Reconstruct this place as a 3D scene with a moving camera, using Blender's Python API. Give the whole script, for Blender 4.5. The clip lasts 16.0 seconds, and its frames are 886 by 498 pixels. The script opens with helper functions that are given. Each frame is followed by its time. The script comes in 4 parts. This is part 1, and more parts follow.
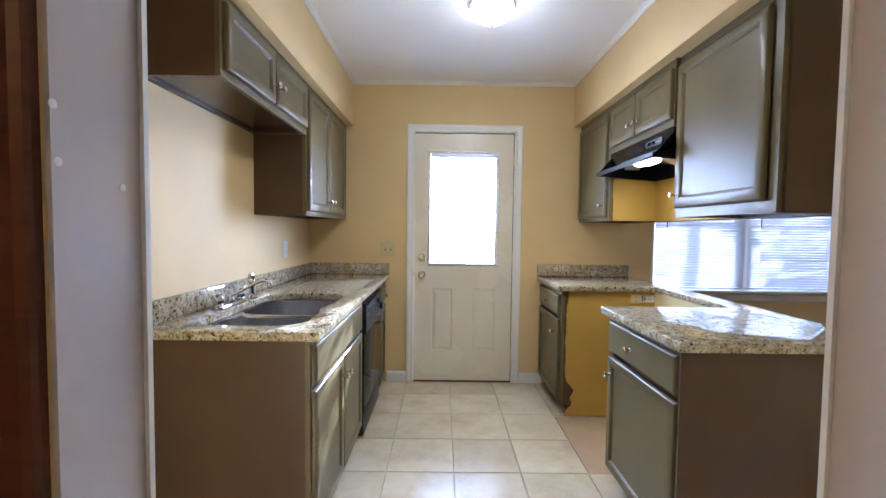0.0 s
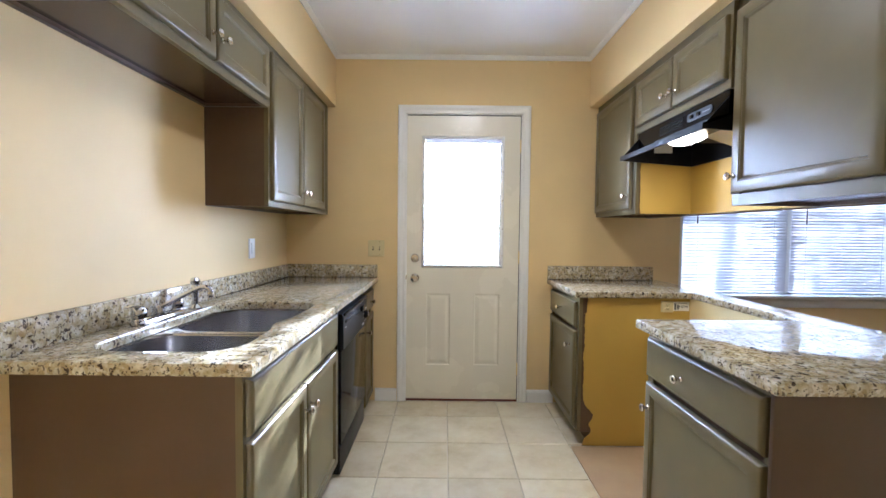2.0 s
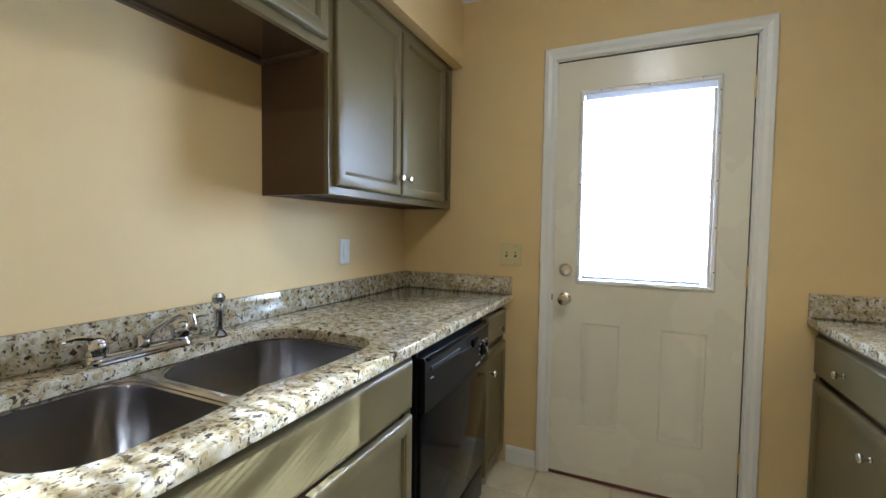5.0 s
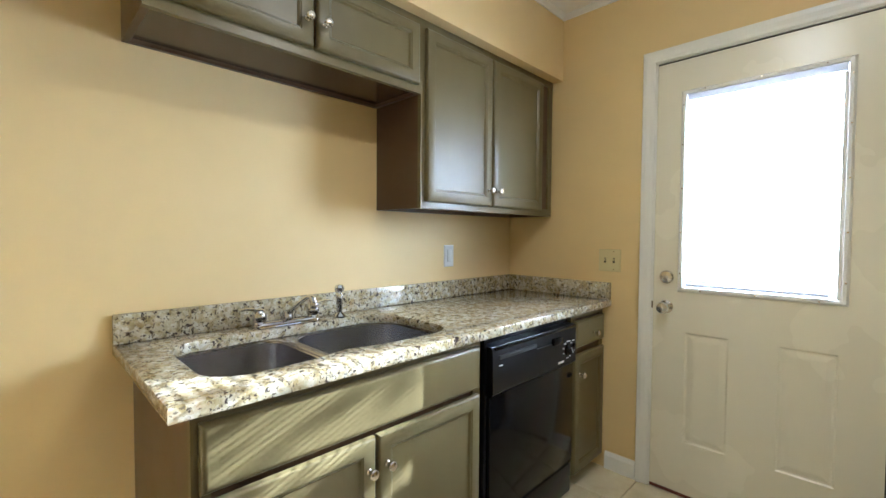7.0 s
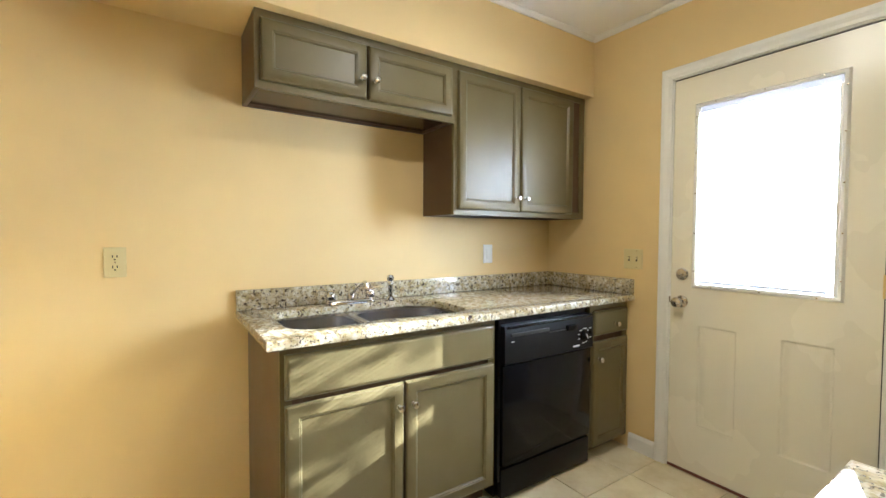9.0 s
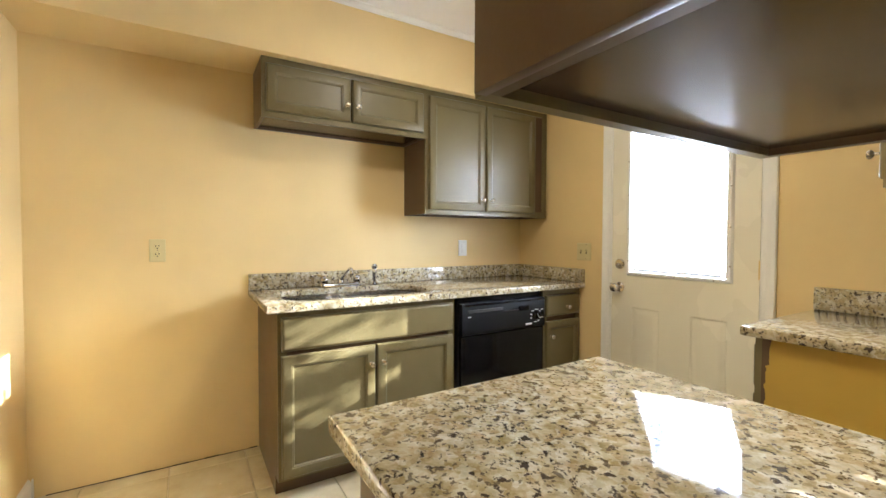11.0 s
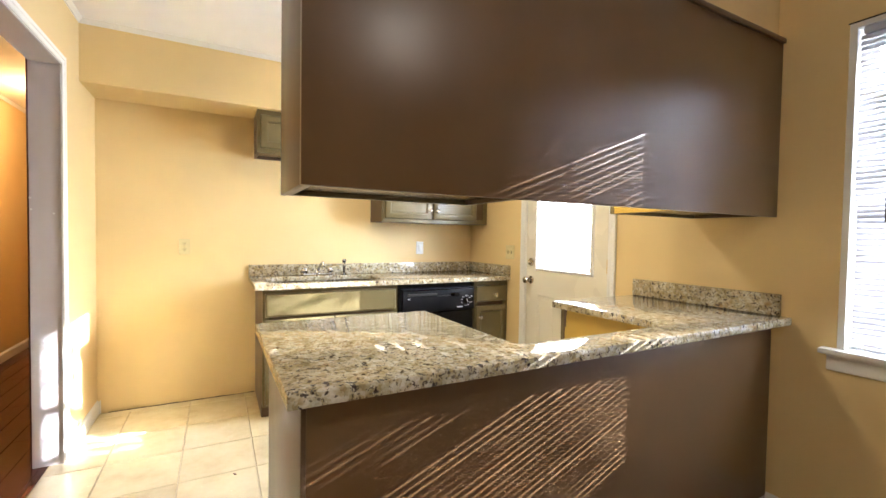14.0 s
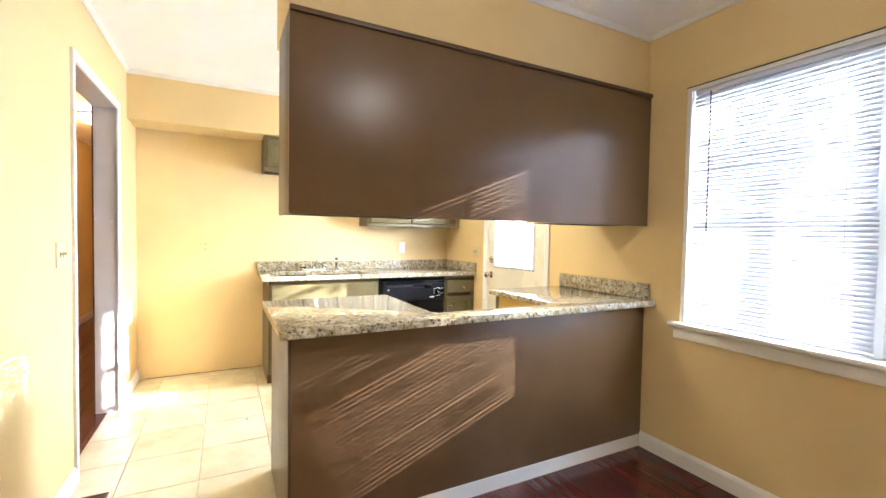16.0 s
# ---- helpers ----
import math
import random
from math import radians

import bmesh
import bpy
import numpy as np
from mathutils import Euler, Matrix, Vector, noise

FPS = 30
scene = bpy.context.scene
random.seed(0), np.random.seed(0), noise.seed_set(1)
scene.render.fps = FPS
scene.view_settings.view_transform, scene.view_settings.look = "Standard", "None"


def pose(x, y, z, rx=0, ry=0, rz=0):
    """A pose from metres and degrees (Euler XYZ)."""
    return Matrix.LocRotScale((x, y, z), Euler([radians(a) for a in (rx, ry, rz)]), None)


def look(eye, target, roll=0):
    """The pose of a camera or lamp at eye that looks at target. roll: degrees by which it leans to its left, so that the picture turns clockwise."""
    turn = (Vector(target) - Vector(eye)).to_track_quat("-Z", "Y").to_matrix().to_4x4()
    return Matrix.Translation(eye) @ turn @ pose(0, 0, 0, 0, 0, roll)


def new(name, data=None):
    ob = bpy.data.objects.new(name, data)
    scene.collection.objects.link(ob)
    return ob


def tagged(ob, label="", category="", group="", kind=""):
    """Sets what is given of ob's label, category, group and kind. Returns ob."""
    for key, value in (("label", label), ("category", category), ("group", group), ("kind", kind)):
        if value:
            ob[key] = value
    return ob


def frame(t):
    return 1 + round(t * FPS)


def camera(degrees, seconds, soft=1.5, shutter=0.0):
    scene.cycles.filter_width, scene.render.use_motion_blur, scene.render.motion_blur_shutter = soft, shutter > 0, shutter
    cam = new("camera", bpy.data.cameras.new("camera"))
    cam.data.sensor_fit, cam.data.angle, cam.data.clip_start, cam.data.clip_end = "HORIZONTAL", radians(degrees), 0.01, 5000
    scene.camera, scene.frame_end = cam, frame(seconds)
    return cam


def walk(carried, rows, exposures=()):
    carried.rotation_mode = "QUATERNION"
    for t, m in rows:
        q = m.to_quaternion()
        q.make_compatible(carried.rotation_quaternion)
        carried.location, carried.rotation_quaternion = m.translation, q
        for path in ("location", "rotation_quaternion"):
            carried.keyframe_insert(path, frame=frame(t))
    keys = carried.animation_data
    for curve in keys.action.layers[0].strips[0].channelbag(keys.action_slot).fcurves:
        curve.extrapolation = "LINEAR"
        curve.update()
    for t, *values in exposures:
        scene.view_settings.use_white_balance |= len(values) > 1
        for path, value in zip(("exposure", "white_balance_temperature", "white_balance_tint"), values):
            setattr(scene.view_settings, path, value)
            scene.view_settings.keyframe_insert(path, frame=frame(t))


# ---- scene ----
cam = camera(92.6, 16.0)
METRES, EYE, TILT, LEAN, TURN = 4.6, 1.25, 0.0, 0.0, -0.5
PATH = [
    (0, (0.022, 0.086, 1.251), (0.027, 2.084, 1.161), 0.7),
    (0.5, (-0.006, 0.173, 1.228), (-0.001, 2.171, 1.144), 0.7),
    (1, (0.006, 0.277, 1.208), (0.01, 2.276, 1.125), 0.5),
    (1.5, (0.036, 0.398, 1.206), (0.036, 2.397, 1.125), 0.5),
    (2, (0.064, 0.53, 1.217), (0.059, 2.528, 1.133), 0.6),
    (2.5, (0.083, 0.666, 1.207), (0.062, 2.664, 1.129), 0.9),
    (3, (0.081, 0.844, 1.223), (0.05, 2.842, 1.14), 1.0),
    (3.5, (0.05, 1.048, 1.237), (-0.072, 3.043, 1.15), 1.2),
    (4, (0.034, 1.178, 1.225), (-0.21, 3.162, 1.144), 1.1),
    (4.5, (0.098, 1.308, 1.217), (-0.376, 3.249, 1.128), 0.9),
    (5, (0.162, 1.394, 1.213), (-0.662, 3.214, 1.122), 0.8),
    (5.2, (0.171, 1.399, 1.214), (-0.766, 3.164, 1.126), 0.8),
    (7.5, (0.654, 1.337, 1.219), (-0.85, 2.653, 1.145), 0.4),
    (8, (0.784, 1.315, 1.233), (-0.821, 2.506, 1.148), 0.5),
    (8.5, (0.881, 1.294, 1.23), (-0.765, 2.427, 1.153), 0.4),
    (11, (1.507, 1.267, 1.184), (-0.205, 2.299, 1.128), 0.2),
    (11.5, (1.639, 1.292, 1.179), (-0.101, 2.277, 1.121), 0.3),
    (12, (1.777, 1.294, 1.185), (0.031, 2.267, 1.124), 0.4),
    (12.5, (1.951, 1.313, 1.189), (0.189, 2.258, 1.13), 0.6),
    (13, (2.122, 1.304, 1.198), (0.357, 2.244, 1.138), 0.7),
    (13.5, (2.284, 1.315, 1.219), (0.519, 2.253, 1.153), 0.8),
    (14, (2.465, 1.346, 1.211), (0.7, 2.285, 1.153), 0.9),
    (14.5, (2.647, 1.365, 1.214), (0.88, 2.298, 1.151), 1.1),
    (15, (2.824, 1.344, 1.217), (1.053, 2.271, 1.155), 1.2),
    (15.5, (3.01, 1.313, 1.236), (1.235, 2.231, 1.172), 1.2),
    (16, (3.191, 1.296, 1.246), (1.413, 2.208, 1.181), 1.0),
]
EXPOSURES = [(0, 3.06, 4730, 17), (1.5, 3.2, 4780, 16), (3.5, 3.24, 4900, 15), (5, 2.7, 4950, 8), (7.5, 3.25, 5150, 6), (8.5, 3.38, 5350, 7),
             (11, 3.3, 5750, 10), (12.5, 3.31, 5850, 12), (14.5, 4.02, 5700, 12), (16, 4.30, 5500, 11)]
walk(cam, [(t, look(eye, target, roll)) for t, eye, target, roll in PATH], EXPOSURES)

# ---------------------------------------------------------------- light, sky
SUN_STRENGTH, SKY_STRENGTH = 4.7, 0.115
SUN_TO = Vector((0.275, 1.0, 0.39)).normalized()      # towards the sun
world = bpy.data.worlds.new("sky")
scene.world = world
world.use_nodes = True
wn, wl = world.node_tree.nodes, world.node_tree.links
sky = wn.new("ShaderNodeTexSky")
sky.sky_type, sky.sun_disc = "NISHITA", False
sky.sun_elevation = math.asin(SUN_TO.z)
sky.sun_rotation = math.atan2(SUN_TO.x, SUN_TO.y)
wl.new(sky.outputs[0], wn["Background"].inputs[0])
wn["Background"].inputs[1].default_value = SKY_STRENGTH
sun = new("sun", bpy.data.lights.new("sun", "SUN"))
sun.data.energy, sun.data.angle, sun.data.color = SUN_STRENGTH, radians(0.18), (1.0, 0.97, 0.93)
sun.matrix_world = look(SUN_TO * 20, (0, 0, 0))


def area_light(name, size, at, target, power, color, spread=180.0):
    lamp = new(name, bpy.data.lights.new(name, "AREA"))
    lamp.data.shape, lamp.data.size, lamp.data.size_y = "RECTANGLE", size[0], size[1]
    lamp.data.energy, lamp.data.color, lamp.data.spread = power, color, radians(spread)
    lamp.matrix_world = look(at, target)
    return lamp


def bulb(name, at, power, radius, color):
    lamp = new(name, bpy.data.lights.new(name, "POINT"))
    lamp.data.energy, lamp.data.color, lamp.data.shadow_soft_size = power, color, radius
    lamp.matrix_world = Matrix.Translation(at)
    return lamp


WARM = (1.0, 0.84, 0.62)
area_light("sky_window", (1.5, 1.2), (2.5, 3.80, 1.43), (2.5, 0, 1.15), 3.0, (0.74, 0.88, 1.0), 165)
area_light("sky_door", (0.56, 0.88), (0.195, 3.72, 1.42), (0.195, 0, 0.5), 5.6, (0.88, 0.93, 1.0))
area_light("kitchen_bulb", (0.14, 0.14), (0.27, 2.34, 2.305), (0.27, 2.34, 0), 0.85, WARM)
bulb("dining_bulb", (3.00, 1.86, 2.22), 0.42, 0.07, (1.0, 0.86, 0.66))
bulb("hall_bulb", (-2.4, 0.07, 2.33), 2.3, 0.06, (1.0, 0.60, 0.26))
area_light("hood_bulb", (0.12, 0.08), (1.17, 2.49, 1.600), (1.17, 2.49, 0), 0.30, (1.0, 0.82, 0.56))


# ---------------------------------------------------------------- materials
def material(name, color, rough=0.5, metal=0.0, coat=0.0):
    m = bpy.data.materials.new(name)
    m.use_nodes = True
    b = m.node_tree.nodes["Principled BSDF"]
    b.inputs["Base Color"].default_value = (*color, 1)
    b.inputs["Roughness"].default_value = rough
    b.inputs["Metallic"].default_value = metal
    b.inputs["Coat Weight"].default_value = coat
    return m


def node(m, kind, **values):
    n = m.node_tree.nodes.new(kind)
    for key, value in values.items():
        n.inputs[key.replace("_", " ")].default_value = value
    return n


def wire(m, a, b):
    m.node_tree.links.new(a, b)


def place(m, stretch=(1, 1, 1)):
    """World-size coordinates, so that a pattern keeps its true scale."""
    geo = m.node_tree.nodes.new("ShaderNodeNewGeometry")
    mp = m.node_tree.nodes.new("ShaderNodeMapping")
    mp.inputs["Scale"].default_value = stretch
    wire(m, geo.outputs["Position"], mp.inputs[0])
    return mp.outputs[0]


def ramp(m, fac, stops, constant=False):
    r = m.node_tree.nodes.new("ShaderNodeValToRGB")
    els = r.color_ramp.elements
    r.color_ramp.interpolation = "CONSTANT" if constant else "LINEAR"
    while len(els) < len(stops):
        els.new(0.5)
    for e, (p, c) in zip(els, stops):
        e.position, e.color = p, (*c, 1)
    wire(m, fac, r.inputs[0])
    return r.outputs[0]


def mix(m, fac, a, b, kind="MIX"):
    x = m.node_tree.nodes.new("ShaderNodeMix")
    x.data_type, x.blend_type = "RGBA", kind
    for socket, value in ((x.inputs[0], fac), (x.inputs[6], a), (x.inputs[7], b)):
        if hasattr(value, "links"):
            wire(m, value, socket)
        else:
            socket.default_value = value if isinstance(value, float) else (*value, 1)
    return x.outputs[2]


def bump(m, height, strength, distance=0.001, normal=None):
    b = node(m, "ShaderNodeBump", Strength=strength, Distance=distance)
    wire(m, height, b.inputs["Height"])
    if normal:
        wire(m, normal, b.inputs["Normal"])
    wire(m, b.outputs[0], m.node_tree.nodes["Principled BSDF"].inputs["Normal"])
    return b.outputs[0]


def shader(m):
    return m.node_tree.nodes["Principled BSDF"]


def paint(name, color, rough, vary=0.06, grain=220, relief=0.12, spots=0.0):
    """Wall or wood paint: a roller's fine relief, broad faint unevenness."""
    m = material(name, color, rough)
    at = place(m)
    broad = node(m, "ShaderNodeTexNoise", Scale=1.7, Detail=4.0)
    fine = node(m, "ShaderNodeTexNoise", Scale=float(grain), Detail=2.0)
    wire(m, at, broad.inputs[0])
    wire(m, at, fine.inputs[0])
    lo = tuple(c * (1 - vary) for c in color)
    hi = tuple(min(1, c * (1 + vary)) for c in color)
    col = ramp(m, broad.outputs[0], [(0.3, lo), (0.7, hi)])
    if spots:
        sp = node(m, "ShaderNodeTexNoise", Scale=9.0, Detail=6.0, Roughness=0.7)
        wire(m, at, sp.inputs[0])
        mask = ramp(m, sp.outputs[0], [(0.62, (0, 0, 0)), (0.75, (spots,) * 3)])
        col = mix(m, mask, col, tuple(c * 0.6 for c in color))
    wire(m, col, shader(m).inputs["Base Color"])
    rr = ramp(m, broad.outputs[0], [(0.3, (rough * 0.97,) * 3), (0.7, (min(1, rough * 1.04),) * 3)])
    wire(m, rr, shader(m).inputs["Roughness"])
    bump(m, fine.outputs[0], relief, 0.0015)
    return m


def granite_material():
    m = material("granite", (0.5, 0.42, 0.3), 0.045)
    shader(m).inputs["IOR"].default_value = 1.6
    at = place(m)
    warp = node(m, "ShaderNodeTexNoise", Scale=45.0, Detail=3.0)
    wire(m, at, warp.inputs[0])
    shifted = m.node_tree.nodes.new("ShaderNodeVectorMath")
    shifted.operation = "MULTIPLY_ADD"
    wire(m, warp.outputs["Color"], shifted.inputs[0])
    shifted.inputs[1].default_value = (0.02, 0.02, 0.02)
    wire(m, at, shifted.inputs[2])
    crystals = node(m, "ShaderNodeTexVoronoi", Scale=78.0)
    wire(m, shifted.outputs[0], crystals.inputs[0])
    pick = m.node_tree.nodes.new("ShaderNodeSeparateColor")
    wire(m, crystals.outputs["Color"], pick.inputs[0])
    base = ramp(m, pick.outputs[0], [(0.0, (0.50, 0.43, 0.29)), (0.22, (0.34, 0.27, 0.12)), (0.40, (0.56, 0.52, 0.42)),
                                     (0.62, (0.27, 0.22, 0.12)), (0.70, (0.64, 0.61, 0.54)), (0.90, (0.36, 0.26, 0.13))], True)
    small = node(m, "ShaderNodeTexVoronoi", Scale=190.0)
    wire(m, shifted.outputs[0], small.inputs[0])
    pick4 = m.node_tree.nodes.new("ShaderNodeSeparateColor")
    wire(m, small.outputs["Color"], pick4.inputs[0])
    base = mix(m, 0.28, base, ramp(m, pick4.outputs[0], [(0.0, (0.22, 0.17, 0.08)), (0.3, (0.48, 0.43, 0.30)), (0.65, (0.62, 0.58, 0.48)), (0.85, (0.30, 0.25, 0.13))], True))
    soft = node(m, "ShaderNodeTexNoise", Scale=27.0, Detail=5.0, Roughness=0.6)
    wire(m, at, soft.inputs[0])
    base = mix(m, 0.42, base, ramp(m, soft.outputs[0], [(0.38, (0.22, 0.18, 0.07)), (0.5, (0.44, 0.38, 0.24)), (0.60, (0.68, 0.65, 0.56))]))
    rust = node(m, "ShaderNodeTexNoise", Scale=21.0, Detail=3.0)
    wire(m, shifted.outputs[0], rust.inputs[0])
    base = mix(m, ramp(m, rust.outputs[0], [(0.60, (0, 0, 0)), (0.70, (0.3, 0.3, 0.3))]), base, (0.40, 0.22, 0.08))
    blobs = node(m, "ShaderNodeTexNoise", Scale=61.0, Detail=4.0, Roughness=0.6)
    wire(m, shifted.outputs[0], blobs.inputs[0])
    mask = ramp(m, blobs.outputs[0], [(0.580, (0, 0, 0)), (0.612, (0.94, 0.94, 0.94))])
    col = mix(m, mask, base, (0.030, 0.020, 0.022))
    flecks = node(m, "ShaderNodeTexVoronoi", Scale=210.0)
    wire(m, shifted.outputs[0], flecks.inputs[0])
    pick3 = m.node_tree.nodes.new("ShaderNodeSeparateColor")
    wire(m, flecks.outputs["Color"], pick3.inputs[0])
    mask2 = ramp(m, pick3.outputs[2], [(0.0, (0.8, 0.8, 0.8)), (0.085, (0, 0, 0))], True)
    col = mix(m, mask2, col, (0.09, 0.07, 0.05))
    cloud = node(m, "ShaderNodeTexNoise", Scale=9.0, Detail=5.0)
    wire(m, at, cloud.inputs[0])
    tint = ramp(m, cloud.outputs[0], [(0.35, (0.92, 0.88, 0.79)), (0.65, (1.0, 1.0, 0.97))])
    col = mix(m, 1.0, col, tint, "MULTIPLY")
    muted = node(m, "ShaderNodeHueSaturation", Saturation=0.97)
    wire(m, col, muted.inputs["Color"])
    wire(m, muted.outputs[0], shader(m).inputs["Base Color"])
    return m


def tile_material():
    m = material("ceramic_tile", (0.6, 0.52, 0.38), 0.22)
    at = place(m)
    info = m.node_tree.nodes.new("ShaderNodeObjectInfo")
    n1 = node(m, "ShaderNodeTexNoise", Scale=5.5, Detail=7.0, Roughness=0.62)
    n2 = node(m, "ShaderNodeTexNoise", Scale=38.0, Detail=4.0)
    off = m.node_tree.nodes.new("ShaderNodeVectorMath")
    off.operation = "MULTIPLY_ADD"
    wire(m, info.outputs["Random"], off.inputs[0])
    off.inputs[1].default_value = (7, 5, 3)
    wire(m, at, off.inputs[2])
    wire(m, off.outputs[0], n1.inputs[0])
    wire(m, at, n2.inputs[0])
    col = ramp(m, n1.outputs[0], [(0.28, (0.60, 0.51, 0.32)), (0.5, (0.72, 0.64, 0.43)), (0.72, (0.79, 0.73, 0.53))])
    shade = ramp(m, info.outputs["Random"], [(0.0, (0.9, 0.88, 0.86)), (1.0, (1.03, 1.03, 1.03))])
    col = mix(m, 1.0, col, shade, "MULTIPLY")
    wire(m, col, shader(m).inputs["Base Color"])
    rr = ramp(m, n2.outputs[0], [(0.3, (0.20,) * 3), (0.75, (0.28,) * 3)])
    wire(m, rr, shader(m).inputs["Roughness"])
    bump(m, n1.outputs[0], 0.12, 0.002)
    return m


def wood_material(name, dark, light, rough=0.25):
    m = material(name, dark, rough)
    at = place(m, (1.2, 22, 22))
    info = m.node_tree.nodes.new("ShaderNodeObjectInfo")
    off = m.node_tree.nodes.new("ShaderNodeVectorMath")
    off.operation = "MULTIPLY_ADD"
    wire(m, info.outputs["Random"], off.inputs[0])
    off.inputs[1].default_value = (17, 11, 5)
    wire(m, at, off.inputs[2])
    n1 = node(m, "ShaderNodeTexNoise", Scale=1.6, Detail=7.0, Roughness=0.6, Distortion=0.6)
    wire(m, off.outputs[0], n1.inputs[0])
    col = ramp(m, n1.outputs[0], [(0.3, dark), (0.7, light)])
    shade = ramp(m, info.outputs["Random"], [(0.0, (0.7,) * 3), (1.0, (1.15,) * 3)])
    col = mix(m, 1.0, col, shade, "MULTIPLY")
    wire(m, col, shader(m).inputs["Base Color"])
    bump(m, n1.outputs[0], 0.2, 0.001)
    return m


def brushed_material(name, color, rough):
    m = material(name, color, rough, 1.0)
    at = place(m, (400, 8, 400))
    n1 = node(m, "ShaderNodeTexNoise", Scale=1.0, Detail=2.0)
    wire(m, at, n1.inputs[0])
    wire(m, ramp(m, n1.outputs[0], [(0.3, (rough * 0.95,) * 3), (0.7, (rough * 1.06,) * 3)]), shader(m).inputs["Roughness"])
    return m


def glow(name, color, strength):
    m = material(name, color, 0.4)
    shader(m).inputs["Emission Color"].default_value = (*color, 1)
    shader(m).inputs["Emission Strength"].default_value = strength
    return m


def glass_material():
    m = material("window_glass", (1, 1, 1), 0.0)
    shader(m).inputs["Transmission Weight"].default_value = 1.0
    shader(m).inputs["IOR"].default_value = 1.05
    return m


WALL = paint("tan_wall_paint", (0.725, 0.55, 0.262), 0.62, 0.05, 240, 0.12)
MUSTARD = paint("mustard_paint", (0.48, 0.315, 0.045), 0.55, 0.08, 160, 0.15, 0.12)
RANGE_WALL = paint("pale_yellow_paint", (0.72, 0.60, 0.30), 0.6, 0.05)
CEILING = paint("ceiling_paint", (0.92, 0.92, 0.91), 0.8, 0.03, 140, 0.3)
TRIM = paint("white_trim_paint", (0.80, 0.79, 0.75), 0.3, 0.03, 120, 0.05)
# Jamb white, greyed in its colour for the dim light it gets.
JAMB = paint("dimmed_white_jamb_paint", (0.60, 0.555, 0.56), 0.22, 0.05, 90, 0.1)
DOOR_PAINT = paint("cream_door_paint", (0.78, 0.735, 0.60), 0.27, 0.03, 260, 0.05)


def satin_paint(name, color, rough):
    m = material(name, color, rough)
    shader(m).inputs["Specular IOR Level"].default_value = 0.35
    grain = node(m, "ShaderNodeTexNoise", Scale=170.0, Detail=3.0)
    broad = node(m, "ShaderNodeTexNoise", Scale=5.0, Detail=4.0)
    at = place(m)
    wire(m, at, grain.inputs[0])
    wire(m, at, broad.inputs[0])
    lo, hi = tuple(c * 0.94 for c in color), tuple(c * 1.06 for c in color)
    wire(m, ramp(m, broad.outputs[0], [(0.35, lo), (0.65, hi)]), shader(m).inputs["Base Color"])
    wire(m, ramp(m, broad.outputs[0], [(0.3, (rough * 0.92,) * 3), (0.7, (rough * 1.08,) * 3)]), shader(m).inputs["Roughness"])
    bump(m, grain.outputs[0], 0.08, 0.0012)
    return m


CAB = satin_paint("olive_sheen_taupe_paint", (0.142, 0.114, 0.050), 0.34)          # doors and drawer fronts, their olive sheen put into the colour
BROWN = satin_paint("brown_taupe_paint", (0.092, 0.055, 0.029), 0.34)        # carcases and long panels
LIT_BROWN = satin_paint("lit_brown_taupe_paint", (0.132, 0.074, 0.032), 0.33)          # the long sheets: carcase brown with the dining light mixed in
shader(LIT_BROWN).inputs["Specular IOR Level"].default_value = 0.55
# Glossy undersides; the shade below the cabinets is part of this darker taupe.
CAB_UNDER = paint("shaded_taupe_underside", (0.065, 0.040, 0.024), 0.2, 0.1, 90, 0.03)
GRANITE = granite_material()
TILE = tile_material()
GROUT = paint("grout", (0.60, 0.53, 0.38), 0.85, 0.15, 300, 0.3)
SUBFLOOR = paint("subfloor", (0.46, 0.33, 0.18), 0.75, 0.25, 120, 0.4, 0.5)
WOOD = wood_material("red_brown_wood", (0.045, 0.010, 0.007), (0.11, 0.028, 0.018), 0.2)
DARK_WOOD = wood_material("stained_wood", (0.09, 0.022, 0.014), (0.16, 0.045, 0.028), 0.3)
STEEL = material("brushed_steel", (0.50, 0.475, 0.45), 0.22, 1.0)
CHROME = material("chrome", (0.62, 0.62, 0.64), 0.05, 1.0)
NICKEL = material("satin_nickel", (0.62, 0.58, 0.53), 0.22, 1.0)
BRASS = material("brass", (0.72, 0.55, 0.25), 0.3, 1.0)
BLACK = paint("black_enamel", (0.005, 0.005, 0.006), 0.13, 0.2, 60, 0.02)
BLACK_SATIN = material("black_plastic", (0.005, 0.005, 0.006), 0.3)
for m in (BLACK, BLACK_SATIN):
    shader(m).inputs["Specular IOR Level"].default_value = 0.2
ALMOND = material("almond_plastic", (0.62, 0.53, 0.27), 0.35)
WHITE_PLASTIC = material("white_plastic", (0.8, 0.8, 0.78), 0.35)
SLOT = material("dark_slot", (0.02, 0.018, 0.015), 0.6)
SLAT = material("blind_slat", (0.62, 0.62, 0.65), 0.45)
through_light = node(SLAT, "ShaderNodeBsdfTranslucent")
through_light.inputs[0].default_value = (0.76, 0.76, 0.80, 1)
blend = node(SLAT, "ShaderNodeMixShader", Fac=0.18)
wire(SLAT, shader(SLAT).outputs[0], blend.inputs[1])
wire(SLAT, through_light.outputs[0], blend.inputs[2])
wire(SLAT, blend.outputs[0], SLAT.node_tree.nodes["Material Output"].inputs[0])
GLASS = glass_material()
DARK_PLATE = material("dark_grey_plastic", (0.045, 0.045, 0.048), 0.35)
GREY_PRINT = material("grey_print", (0.28, 0.28, 0.28), 0.5)
# Tilt wand's backlit darkness is put into its plastic colour.
WAND = material("silhouette_plastic", (0.10, 0.075, 0.05), 0.15)
